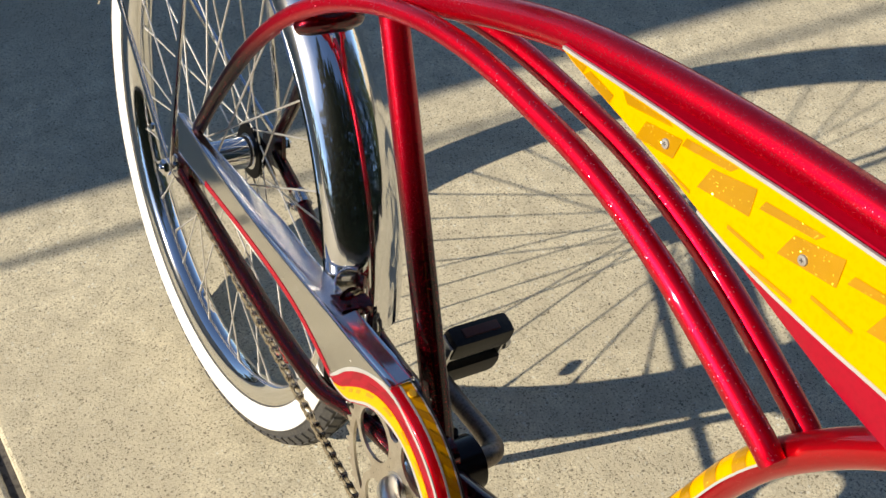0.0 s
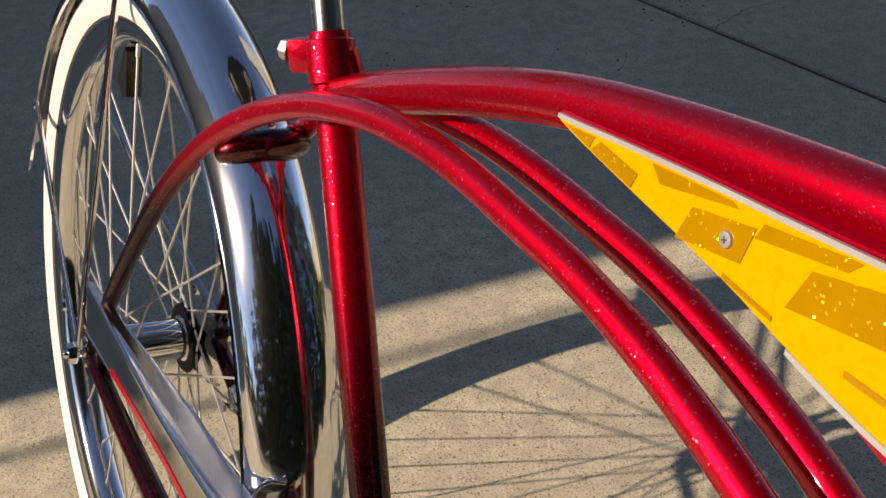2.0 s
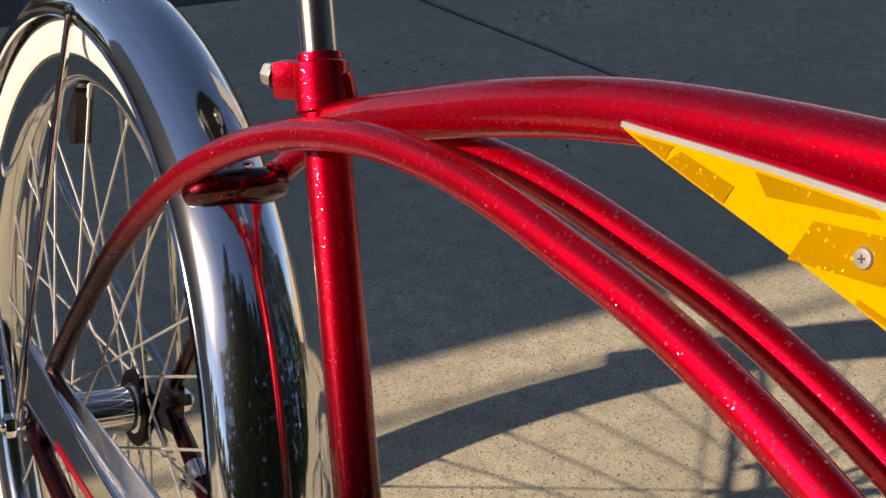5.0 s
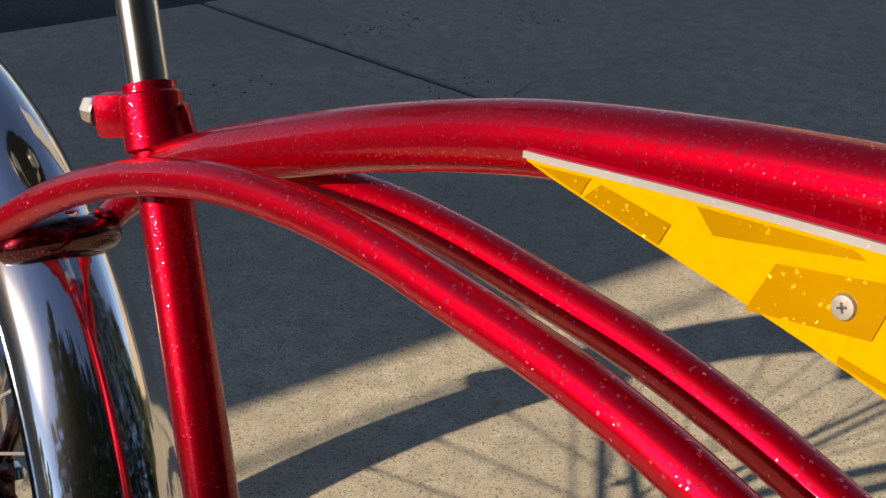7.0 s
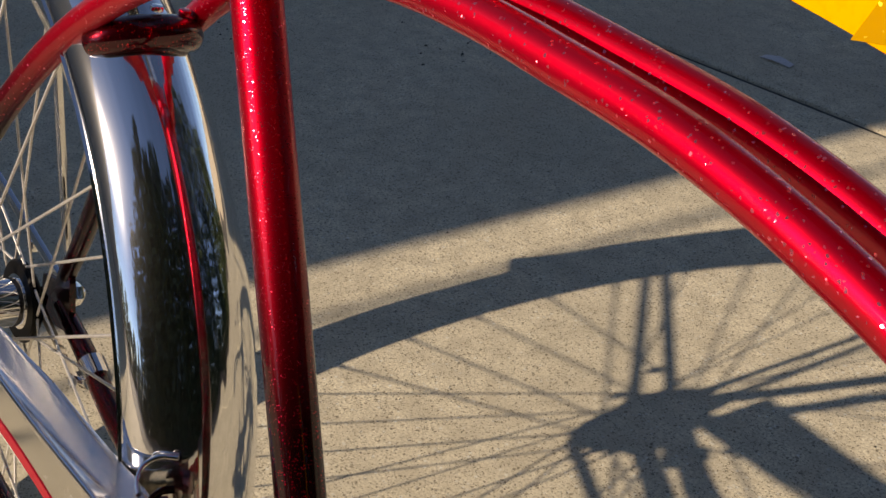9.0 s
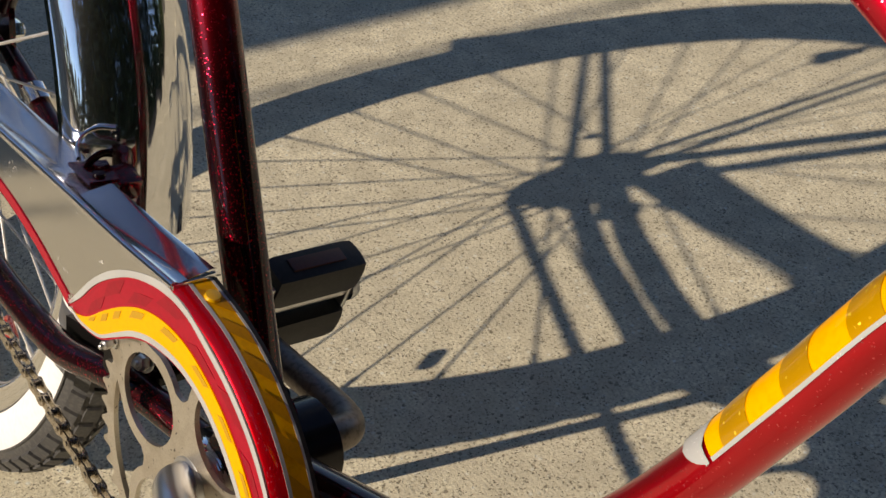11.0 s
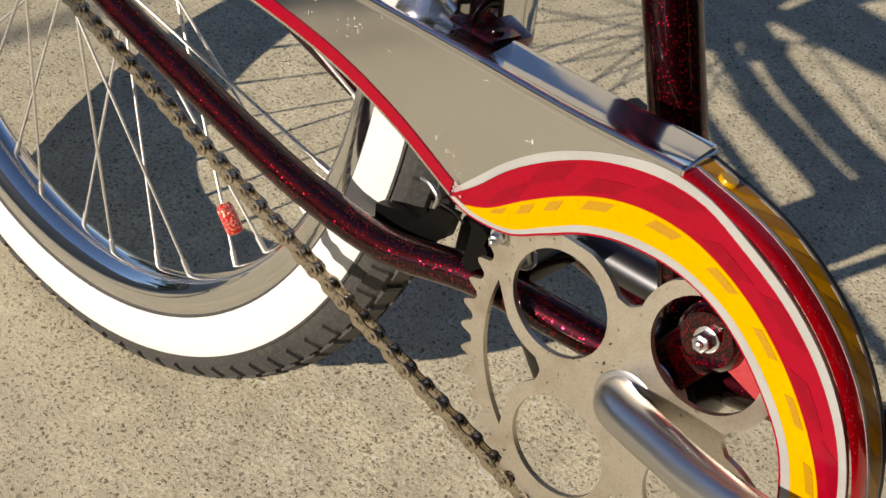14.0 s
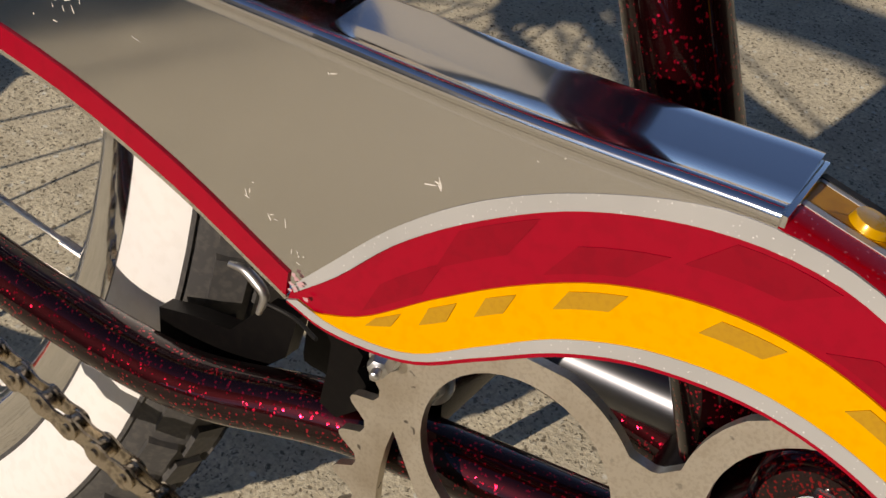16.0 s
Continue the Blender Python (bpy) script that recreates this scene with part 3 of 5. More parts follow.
for side in (-1, 1):
    bar = spline([V3(0.018, side * 0.058, 0.362), V3(0.046, side * 0.055, 0.405), V3(0.085, side * 0.050, 0.468), V3(0.135, side * 0.043, 0.539), V3(0.19, side * 0.035, 0.597), V3(0.25, side * 0.028, 0.640), V3(0.32, side * 0.0225, 0.6725), V3(0.39, side * 0.0205, 0.692), V3(0.45, side * 0.019, 0.6992), V3(0.50, side * 0.0185, 0.6995), V3(0.55, side * 0.0185, 0.6955), V3(0.60, side * 0.0185, 0.690), V3(0.65, side * 0.0185, 0.679), V3(0.70, side * 0.0185, 0.6625), V3(0.75, side * 0.0185, 0.640), V3(0.80, side * 0.0175, 0.6145), V3(0.815, side * 0.0165, 0.605)])
    part("cantilever_bar", tube(bar, lambda t: 0.0068 + 0.0017 * min(1, t * 4.5) + 0.0006 * max(0, t - 0.35), 24), RED_BAR_SHADED, bicycle)
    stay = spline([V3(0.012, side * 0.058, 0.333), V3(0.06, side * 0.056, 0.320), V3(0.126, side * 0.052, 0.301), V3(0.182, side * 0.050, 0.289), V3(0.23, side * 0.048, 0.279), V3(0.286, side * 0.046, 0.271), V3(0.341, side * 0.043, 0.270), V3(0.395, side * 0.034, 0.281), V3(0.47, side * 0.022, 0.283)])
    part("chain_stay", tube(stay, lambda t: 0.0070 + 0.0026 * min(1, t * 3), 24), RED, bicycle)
    drop = [(-0.022, 0.322), (-0.018, 0.315), (0.0, 0.312), (0.028, 0.318), (0.034, 0.33), (0.03, 0.36), (0.024, 0.376), (0.012, 0.372), (0.004, 0.352), (-0.02, 0.346)]
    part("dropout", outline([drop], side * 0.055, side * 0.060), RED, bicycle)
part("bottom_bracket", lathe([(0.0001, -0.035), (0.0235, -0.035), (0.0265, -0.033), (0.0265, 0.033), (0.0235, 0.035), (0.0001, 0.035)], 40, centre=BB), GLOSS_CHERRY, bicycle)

# seat post and collar
post_line = [SEAT_TOP - SEAT_DIR * 0.06, SEAT_TOP + SEAT_DIR * 0.04, SEAT_TOP + SEAT_DIR * 0.19]
part("seat_post", tube(post_line, 0.0099, 32), POST_CHROME, bicycle)
ear = SEAT_TOP - SEAT_DIR * 0.0155 + V3(-0.0125, -0.0105, -0.001)
clasp = SEAT_TOP - SEAT_DIR * 0.018
collar = part("seat_collar", joined(
    tube([clasp - SEAT_DIR * 0.0135, clasp - SEAT_DIR * 0.0125, clasp - SEAT_DIR * 0.011, clasp + SEAT_DIR * 0.011, clasp + SEAT_DIR * 0.0125, clasp + SEAT_DIR * 0.0135], lambda t: 0.0142 if t in (0.0, 1.0) else 0.0152, 36),
    moved(Matrix.Translation(ear) @ Matrix.Rotation(radians(40), 4, "Z") @ Matrix.Rotation(radians(-10), 4, "Y"), box((0.021, 0.015, 0.0215), 0.0055)),
    moved(Matrix.Translation(clasp + V3(0.0095, 0.0105, 0)) @ Matrix.Rotation(radians(48), 4, "Z") @ Matrix.Rotation(radians(-20), 4, "Y"), box((0.009, 0.010, 0.0225), 0.003))), RED, bicycle)
cb = ear + V3(-0.0082, -0.0068, 0)
part("clamp_bolt", joined(moved(facing(cb, (-0.80, -0.55, 0.05)), disc_bolt(0.0078, 0.0014, 24)), moved(facing(cb, (-0.80, -0.55, 0.05)), disc_bolt(0.0068, 0.0075, 6, 0.45))), ZINC, collar)

# saddle on the post
sad = SEAT_TOP + SEAT_DIR * 0.185
sv3, sf3 = [], []
SN, SM = 26, 20
for i in range(SN + 1):
    f = i / SN
    w = 0.018 + 0.105 * min(1, max(0, (0.72 - f) / 0.5)) ** 1.2
    w *= math.sqrt(max(0.02, 1 - max(0, (0.10 - f) / 0.10) ** 2)) * math.sqrt(max(0.03, 1 - max(0, (f - 0.95) / 0.05) ** 2))
    for k in range(SM):
        a = 2 * math.pi * k / SM
        sv3.append(sad + V3(-0.13 + 0.27 * f, w * math.cos(a), 0.022 + 0.030 * (math.sin(a) if math.sin(a) > 0 else 0.75 * math.sin(a)) + 0.012 * (2 * f - 1) ** 2))
for i in range(SN):
    sf3 += [(i * SM + k, i * SM + (k + 1) % SM, (i + 1) * SM + (k + 1) % SM, (i + 1) * SM + k) for k in range(SM)]
sf3 += [tuple(range(SM - 1, -1, -1)), tuple(SN * SM + k for k in range(SM))]
saddle = part("saddle", (sv3, sf3), BLACK, bicycle, "black padded saddle on the chrome post")
for w in (-0.06, 0.06):
    coil = [sad + V3(-0.075 + 0.014 * math.cos(k * 0.7), w + 0.014 * math.sin(k * 0.7), -0.045 + 0.052 * k / 45) for k in range(46)]
    part("spring", tube(coil, 0.0022, 8), CHROME, saddle)
    part("rail", tube(spline([sad + V3(-0.075, w, -0.045), sad + V3(-0.02, w * 0.5, -0.040), sad + V3(0.05, w * 0.2, -0.02), sad + V3(0.10, w * 0.1, 0.012)]), 0.0032, 10), CHROME, saddle)

# arched bridge behind the seat tube, with its bolts
arch = spline([V3(0.213, -0.0300, 0.6060), V3(0.222, -0.0220, 0.6130), V3(0.229, -0.008, 0.6175), V3(0.230, 0.008, 0.6185), V3(0.225, 0.020, 0.6160), V3(0.217, 0.0285, 0.6110)])
bridge = part("bridge", tube([q + V3(0.003, 0, -0.0035) for q in arch], lambda t: 0.0102 - 0.0035 * abs(2 * t - 1) ** 4, 22), SHADED_RED, bicycle, "red arched bridge between the bars, darkened for their shade")
for w, h in ((0.000, 0.6265), (0.017, 0.6245)):
    part("bolt", moved(facing((0.2305, w, h), (0.1, 0, 1)), disc_bolt(0.0036, 0.003, 12)), CHROME if w < 0.01 else RED, bridge)

# tank: hangs under the top tube
tu = [0.561 + 0.429 * i / 40 for i in range(41)]


def along(points, u):
    """Height of a smooth line of (u, h) at u."""
    line = spline([Vector(q) for q in points], 8)
    for p, q in zip(line, line[1:]):
        if p.x <= u <= q.x:
            return p.y + (q.y - p.y) * (u - p.x) / max(1e-9, q.x - p.x)
    return line[0].y if u < line[0].x else line[-1].y


def tank_low(u):
    return along(((0.560, 0.7490), (0.568, 0.7470), (0.60, 0.7420), (0.65, 0.7345), (0.69, 0.7265), (0.72, 0.718), (0.756, 0.705), (0.80, 0.691), (0.84, 0.680), (0.90, 0.669), (0.995, 0.66)), u)


def tank_top(u):
    return along(((0.560, 0.7505), (0.575, 0.7520), (0.618, 0.7565), (0.67, 0.7608), (0.73, 0.7645), (0.80, 0.768), (0.90, 0.770), (0.995, 0.768)), u)


def yellow_foot(u):
    return along(((0.560, 0.7492), (0.568, 0.7472), (0.60, 0.7424), (0.65, 0.735), (0.69, 0.728), (0.72, 0.7205), (0.762, 0.712), (0.814, 0.707), (0.86, 0.705), (0.995, 0.70)), u)


def tank_half(u):
    return 0.0145 + 0.0095 * min(1, max(0, (u - 0.560) / 0.14)) ** 0.7


tv, tf = [], []
for u in tu:
    lo, hi, hw = tank_low(u) - 0.001, tank_top(u) + 0.001, tank_half(u)
    for w, f in ((-0.55, 0), (-0.9, 0.02), (-0.99, 0.12), (-1, 0.35), (-1, 0.75), (-0.93, 1), (0.93, 1), (1, 0.75), (1, 0.35), (0.99, 0.12), (0.9, 0.02), (0.55, 0)):
        tv.append(V3(u, hw * w, lo + (hi - lo) * f))
for i in range(40):
    for k in range(12):
        q = (k + 1) % 12
        tf.append((i * 12 + k, i * 12 + q, (i + 1) * 12 + q, (i + 1) * 12 + k))
tf += [tuple(range(12)), tuple(40 * 12 + k for k in range(11, -1, -1))]
tank = part("tank", (tv, tf), GUARD_RED, bicycle, "red frame tank with yellow checkered side panels")
for side in (-1, 1):
    def face(u, f, out):
        lo, hi = tank_low(u), tank_top(u)
        return V3(u, side * (tank_half(u) + out), lo + (hi - lo) * f)

    def panel(u0, u1, f0, f1, out, n=24, thick=0.0012, skew=0.0):
        vs, fs = [], []
        for d in (out, out - thick):
            for upper, f in enumerate((f0, f1)):
                for i in range(n + 1):
                    uu = u0 + (u1 - u0) * i / n + skew * 0.5 * upper
                    ff = f(uu) if callable(f) else f
                    vs.append(face(uu, ff, d))
        m = n + 1
        for i in range(n):
            fs += [(i, i + 1, m + i + 1, m + i), (2 * m + i, 3 * m + i, 3 * m + i + 1, 2 * m + i + 1), (i, 2 * m + i, 2 * m + i + 1, i + 1), (m + i, m + i + 1, 3 * m + i + 1, 3 * m + i)]
        fs += [(0, m, 3 * m, 2 * m), (n, 2 * m + n, 3 * m + n, m + n)]
        return vs, fs
    lowf = lambda u: (yellow_foot(u) - tank_low(u)) / (tank_top(u) - tank_low(u))
    def plate(corners, out, n=6):
        """A painted patch on the tank's side from four (u, h) corners."""
        q0, q1, q2, q3 = [Vector(c) for c in corners]
        vs, fs = [], []
        for i in range(n + 1):
            for j in range(3):
                p = q0.lerp(q1, i / n).lerp(q3.lerp(q2, i / n), j / 2)
                p.y = min(p.y, tank_top(p.x) - 0.0032)
                vs.append(V3(p.x, side * (tank_half(p.x) + out), p.y))
        for i in range(n):
            for j in range(2):
                k = i * 3 + j
                fs.append((k, k + 3, k + 4, k + 1))
        return vs, fs

    high = lambda u: 1.0 - 0.0022 / (tank_top(u) - tank_low(u))
    side_panel = part("side_panel", panel(0.5635, 0.985, lowf, high, 0.0015, 40), YELLOW, tank)
    part("pinstripe", panel(0.562, 0.985, high, 1.0, 0.002, 40, 0.002), SILVER, tank)
    part("pinstripe", panel(0.715, 0.985, lambda u: max(0.0, lowf(u) - 0.0024 / (tank_top(u) - tank_low(u))), lowf, 0.002, 40, 0.002), SILVER, tank)
    checks = [((0.567, 0.7518), (0.592, 0.7525), (0.589, 0.7448), (0.566, 0.7485)), ((0.596, 0.7500), (0.623, 0.7470), (0.620, 0.7402), (0.590, 0.7445)), ((0.630, 0.7545), (0.672, 0.7610), (0.680, 0.7565), (0.637, 0.7485)), ((0.657, 0.7480), (0.690, 0.7540), (0.686, 0.7390), (0.651, 0.7335)), ((0.679, 0.7325), (0.706, 0.7290), (0.706, 0.7270), (0.679, 0.7305)), ((0.693, 0.7570), (0.735, 0.7620), (0.730, 0.7565), (0.690, 0.7505)), ((0.717, 0.7510), (0.751, 0.7580), (0.751, 0.7400), (0.710, 0.7345)), ((0.739, 0.7270), (0.769, 0.7255), (0.769, 0.7230), (0.739, 0.7245))]
    checks += [tuple((u + du, h + dh) for u, h in c) for du, dh in ((0.066, -0.002), (0.132, -0.006), (0.198, -0.009)) for c in checks[5:8]]
    checks += [((0.762, 0.7145), (0.795, 0.7140), (0.795, 0.7115), (0.762, 0.7120))]
    for c in checks:
        part("gold_check", plate(c, 0.0019), GOLD, side_panel)
    for u, f in ((0.6775, 0.47), (0.793, 0.62)):
        p0 = face(u, f, 0.0012)
        screw = part("panel_screw", moved(facing(p0, (0, side, 0)), disc_bolt(0.0034, 0.0019, 20, 0.6)), SCREW_STEEL, tank)
        # the cross recess is drawn as two thin dark grey bars
        for turn in (20, 110):
            part("slot", moved(facing(p0 + V3(0, side * 0.0019, 0), (0, side, 0)) @ Matrix.Rotation(radians(turn), 4, "Z"), box((0.0026, 0.0006, 0.0004), 0.0)), SLOT_GREY, screw)

# yellow banded sleeve on the down tube
sleeve_line = even(down_line, 200)
a0 = min(range(200), key=lambda i: (sleeve_line[i] - V3(0.740, 0, 0.462)).length)
a1 = min(range(200), key=lambda i: (sleeve_line[i] - V3(0.805, 0, 0.592)).length)


def half_sleeve(i0, i1, grow, w0, w1, skew=0.0, n=16):
    """Paint over the upper side of the down tube between two stations and two angles."""
    vs, fs = [], []
    st = list(range(i0, i1 + 1))
    for i in st:
        t = (sleeve_line[i + 1] - sleeve_line[i - 1]).normalized()
        o = V3(-t.z, 0, t.x)
        for k in range(n + 1):
            a = w0 + (w1 - w0) * k / n
            c = sleeve_line[i] + t * skew * math.sin(a)
            vs.append(c + o * math.cos(a) * (0.0121 + grow) + V3(0, 1, 0) * math.sin(a) * (0.0121 + grow))
    for i in range(len(st) - 1):
        for k in range(n):
            fs.append((i * (n + 1) + k, i * (n + 1) + k + 1, (i + 2) * (n + 1) - n + k, (i + 1) * (n + 1) + k))
    return vs, fs


band = part("painted_band", half_sleeve(a0 + 4, a1, 0.0006, -1.55, 1.55), YELLOW, bicycle, "yellow painted band with gold stripes on the tube")
for i in range(a0 + 8, a1 - 4, 9):
    part("gold_stripe", half_sleeve(i, i + 4, 0.0009, -1.55, 1.55, 0.007), GOLD, band)
for w in (-1.55, 1.55):
    part("pinstripe", half_sleeve(a0 + 4, a1, 0.0010, w - 0.06, w + 0.06, 0, 3), SILVER, band)
vt, ft = [], []
for j in range(9):
    i, wide = a0 + int(j * 0.5), 1.6 * math.sqrt(1 - (1 - (j + 0.1) / 8.1) ** 2)
    t = (sleeve_line[i + 1] - sleeve_line[i - 1]).normalized()
    o = V3(-t.z, 0, t.x)
    for k in range(13):
        a = -wide + 2 * wide * k / 12
        c = sleeve_line[i].lerp(sleeve_line[i + 1], (j * 0.5) % 1.0) + t * (0.004 * math.cos(a * 1.9) if j == 8 else 0)
        vt.append(c + o * math.cos(a) * 0.0130 + V3(0, 1, 0) * math.sin(a) * 0.0130)
for j in range(8):
    ft += [(j * 13 + k, j * 13 + k + 1, j * 13 + 14 + k, j * 13 + 13 + k) for k in range(12)]
part("tip", (vt, ft), SILVER, band)

# chain guard
LAT = -0.066
sink = lambda u: -0.0032 * max(0.0, 1 - max(0.0, u - 0.388) / 0.11)
P2 = lambda *pts: [Vector((p[0], p[1] + (sink(p[0]) if p[0] > 0.388 and p[1] < 0.4025 else 0.0))) for p in pts]
P3 = lambda *pts: [Vector((p[0], p[1] + sink(p[0]) * max(0.0, 1 - (p[0] - 0.389) / 0.012))) for p in pts]
NS = 60
inner_edge = even(spline(P3((0.389, 0.340), (0.402, 0.3345), (0.423, 0.338), (0.440, 0.3485), (0.458, 0.360), (0.477, 0.367), (0.501, 0.369), (0.524, 0.363), (0.545, 0.349), (0.564, 0.329), (0.574, 0.307), (0.578, 0.288))), NS)
yellow_low = even(spline(P3((0.392, 0.3405), (0.404, 0.3365), (0.423, 0.340), (0.440, 0.3515), (0.457, 0.363), (0.477, 0.3705), (0.501, 0.3725), (0.526, 0.366), (0.548, 0.3515), (0.567, 0.331), (0.578, 0.308), (0.582, 0.289))), NS)
red_low = even(spline(P2((0.396, 0.3395), (0.410, 0.3455), (0.427, 0.359), (0.445, 0.3715), (0.464, 0.381), (0.485, 0.3855), (0.507, 0.384), (0.531, 0.375), (0.553, 0.360), (0.573, 0.339), (0.587, 0.316), (0.594, 0.290))), NS)
line_low = even(spline(P2((0.391, 0.343), (0.402, 0.353), (0.416, 0.3685), (0.434, 0.3825), (0.455, 0.394), (0.479, 0.4005), (0.501, 0.4003), (0.521, 0.3932), (0.546, 0.3810), (0.5675, 0.3640), (0.584, 0.3425), (0.594, 0.3172), (0.599, 0.289))), NS)
line_top = even(spline(P2((0.390, 0.3445), (0.400, 0.356), (0.414, 0.3715), (0.432, 0.386), (0.454, 0.3975), (0.479, 0.4045), (0.501, 0.4040), (0.5225, 0.3968), (0.548, 0.3843), (0.570, 0.3668), (0.5865, 0.3445), (0.597, 0.318), (0.602, 0.289))), NS)
lip = even(spline(P2((0.489, 0.4072), (0.5235, 0.3998), (0.550, 0.3872), (0.5725, 0.369), (0.5895, 0.346), (0.6005, 0.319), (0.6055, 0.288))), 40)
guard = part("chain_guard", ribbon(inner_edge, line_top, LAT, LAT + 0.0016), GUARD_RED, bicycle, "chain guard with chrome panel and red and yellow nose")
low_rear = even(spline(P2((0.020, 0.3665), (0.07, 0.3665), (0.13, 0.3675), (0.19, 0.3685), (0.25, 0.3675), (0.306, 0.3625), (0.350, 0.3522), (0.389, 0.341))), 40)
top_rear = even(spline(P2((0.020, 0.4130), (0.08, 0.4080), (0.14, 0.4035), (0.21, 0.3995), (0.28, 0.3995), (0.34, 0.4015), (0.389, 0.4030))), 40)
nose_top = even(spline(P2((0.389, 0.4030), (0.44, 0.4042), (0.4885, 0.4074))), 30)
nose_low = even([p for p in line_top if p.x < 0.4865] + [Vector((0.4885, 0.4052))], 30)
panel_low = low_rear[:-1] + nose_low
panel_top = []
for p in panel_low:
    ref = top_rear[:-1] + nose_top
    j = max(0, min(len(ref) - 2, sum(1 for r in ref if r.x <= p.x) - 1))
    w = (p.x - ref[j].x) / (ref[j + 1].x - ref[j].x)
    panel_top.append(Vector((p.x, ref[j].y + (ref[j + 1].y - ref[j].y) * min(1, max(0, w)))))
chrome_panel = part("chrome_panel", ribbon(panel_low, panel_top, LAT - 0.0006, LAT + 0.0012), CHROME_FLAT, guard, smooth=False)
off = lambda line, d: [p + Vector((0, d)) for p in line]
stripe_line = [q for q in low_rear if q.x > 0.088]
part("red_stripe", ribbon(off(stripe_line, 0.0004), off(stripe_line, 0.0068), LAT - 0.0013, LAT), GUARD_RED, guard)
part("lower_flange", sheet(low_rear, [(-0.0006, LAT + 0.012), (-0.0016, LAT + 0.012), (-0.0016, LAT - 0.0004), (0.0004, LAT - 0.0012), (0.0005, LAT)]), CHROME, guard)
part("yellow_band", ribbon(yellow_low, red_low, LAT - 0.0006, LAT + 0.001), YELLOW, guard)
part("silver_line", ribbon(line_low, line_top, LAT - 0.0009, LAT + 0.001), SILVER, guard)
part("silver_line", ribbon(inner_edge, yellow_low, LAT - 0.0008, LAT + 0.001), SILVER, guard)
part("inner_flange", sheet(inner_edge, [(0.0, LAT + 0.008), (-0.0012, LAT + 0.008), (-0.0012, LAT - 0.0002), (0.0, LAT - 0.0004)]), GUARD_RED, guard)


def dash(s0, s1, f0, f1, skew, out, a, b):
    """A small parallelogram between two lines of the guard's nose."""
    ra, rb = [], []
    for k in range(5):
        s = s0 + (s1 - s0) * k / 4
        pick = lambda line, t: line[max(0, min(NS - 2, int(t * (NS - 1))))].lerp(line[min(NS - 1, int(t * (NS - 1)) + 1)], t * (NS - 1) % 1)
        ra.append(pick(a, s).lerp(pick(b, s), f0))
        rb.append(pick(a, s + skew).lerp(pick(b, s + skew), f1))
    return ribbon(ra, rb, LAT - out, LAT)


AMBER_DASH = speckled("amber_dash", (0.50, 0.265, 0.004), (0.42, 0.2, 0.003), 0.4, 0.0, 900, 0.5, 0.3)
for s in (0.072, 0.134, 0.194, 0.272, 0.395, 0.512, 0.622, 0.73, 0.838, 0.93):
    part("gold_dash", dash(s, s + (0.030 if s < 0.2 else 0.050), 0.56, 0.86, 0.006, 0.0009, yellow_low, red_low), AMBER_DASH, guard)
DARK_RED = speckled("dark_red_paint", (0.285, 0.001, 0.013), (0.2, 0.001, 0.010), 0.2, 0.0, 260, 0.3, 0.0)
bsdf(DARK_RED).inputs["Specular IOR Level"].default_value = 0.28
for i, s in enumerate((0.06, 0.15, 0.25, 0.36, 0.47, 0.58, 0.69, 0.80, 0.90)):
    part("red_check", dash(s, s + 0.07, 0.45 if i % 2 else 0.12, 0.9 if i % 2 else 0.5, 0.03, 0.0002, red_low, line_low), DARK_RED, guard)

# chrome cover along the guard's top edge
top_all = even(top_rear + nose_top[1:], 80)
cover_rear = [p for p in top_all if p.x < 0.392]
cover_front = [p for p in top_all if 0.384 < p.x < 0.485] + [Vector((0.4890, 0.4073))]


def channel(far, slope=0.145):
    """Section of the cover: a rolled near edge, a sloping flat top and a turned-down far edge."""
    roll = [(0.0002 + 0.0021 * math.sin(radians(a)), LAT + 0.0006 - 0.0021 * math.cos(radians(a))) for a in range(-50, 120, 20)]
    top = 0.0015 + (far - LAT) * slope
    return [(-0.0034, LAT - 0.0008)] + roll + [(0.0014, LAT + 0.0034), (0.0014 + (top - 0.0014) * 0.30, LAT + 0.0034 + (far - LAT - 0.0052) * 0.26), (0.0014 + (top - 0.0014) * 0.86, LAT + 0.0034 + (far - LAT - 0.0052) * 0.85), (top, far - 0.0018), (top - 0.0003, far - 0.0005), (top - 0.0014, far), (-0.0035, far), (-0.0035, far - 0.001), (top - 0.0018, far - 0.0016), (0.0002, LAT + 0.004), (-0.0010, LAT + 0.0014), (-0.0034, LAT + 0.0002)]


COVER_CHROME = chromed("cover_chrome", (0.76, 0.76, 0.77), 0.03, 0.08, 0.3, 0.3)
HAZY_CHROME = chromed("hazy_chrome", (0.74, 0.74, 0.76), 0.10, 0.14, 0.3, 0.3)
cover = part("top_cover", sheet(cover_front, channel(LAT + 0.0228, 0.15)), COVER_CHROME, guard)
part("rear_cover", sheet(cover_rear, lambda f: channel(LAT + 0.0060 + 0.0205 * min(1.0, f * 1.8), 0.04)), HAZY_CHROME, guard)
part("cover_end", moved(Matrix.Translation((0.4893, LAT + 0.0112, 0.4063)) @ Matrix.Rotation(radians(6), 4, "X"), box((0.0018, 0.0232, 0.0062), 0.0008)), CHROME, cover)

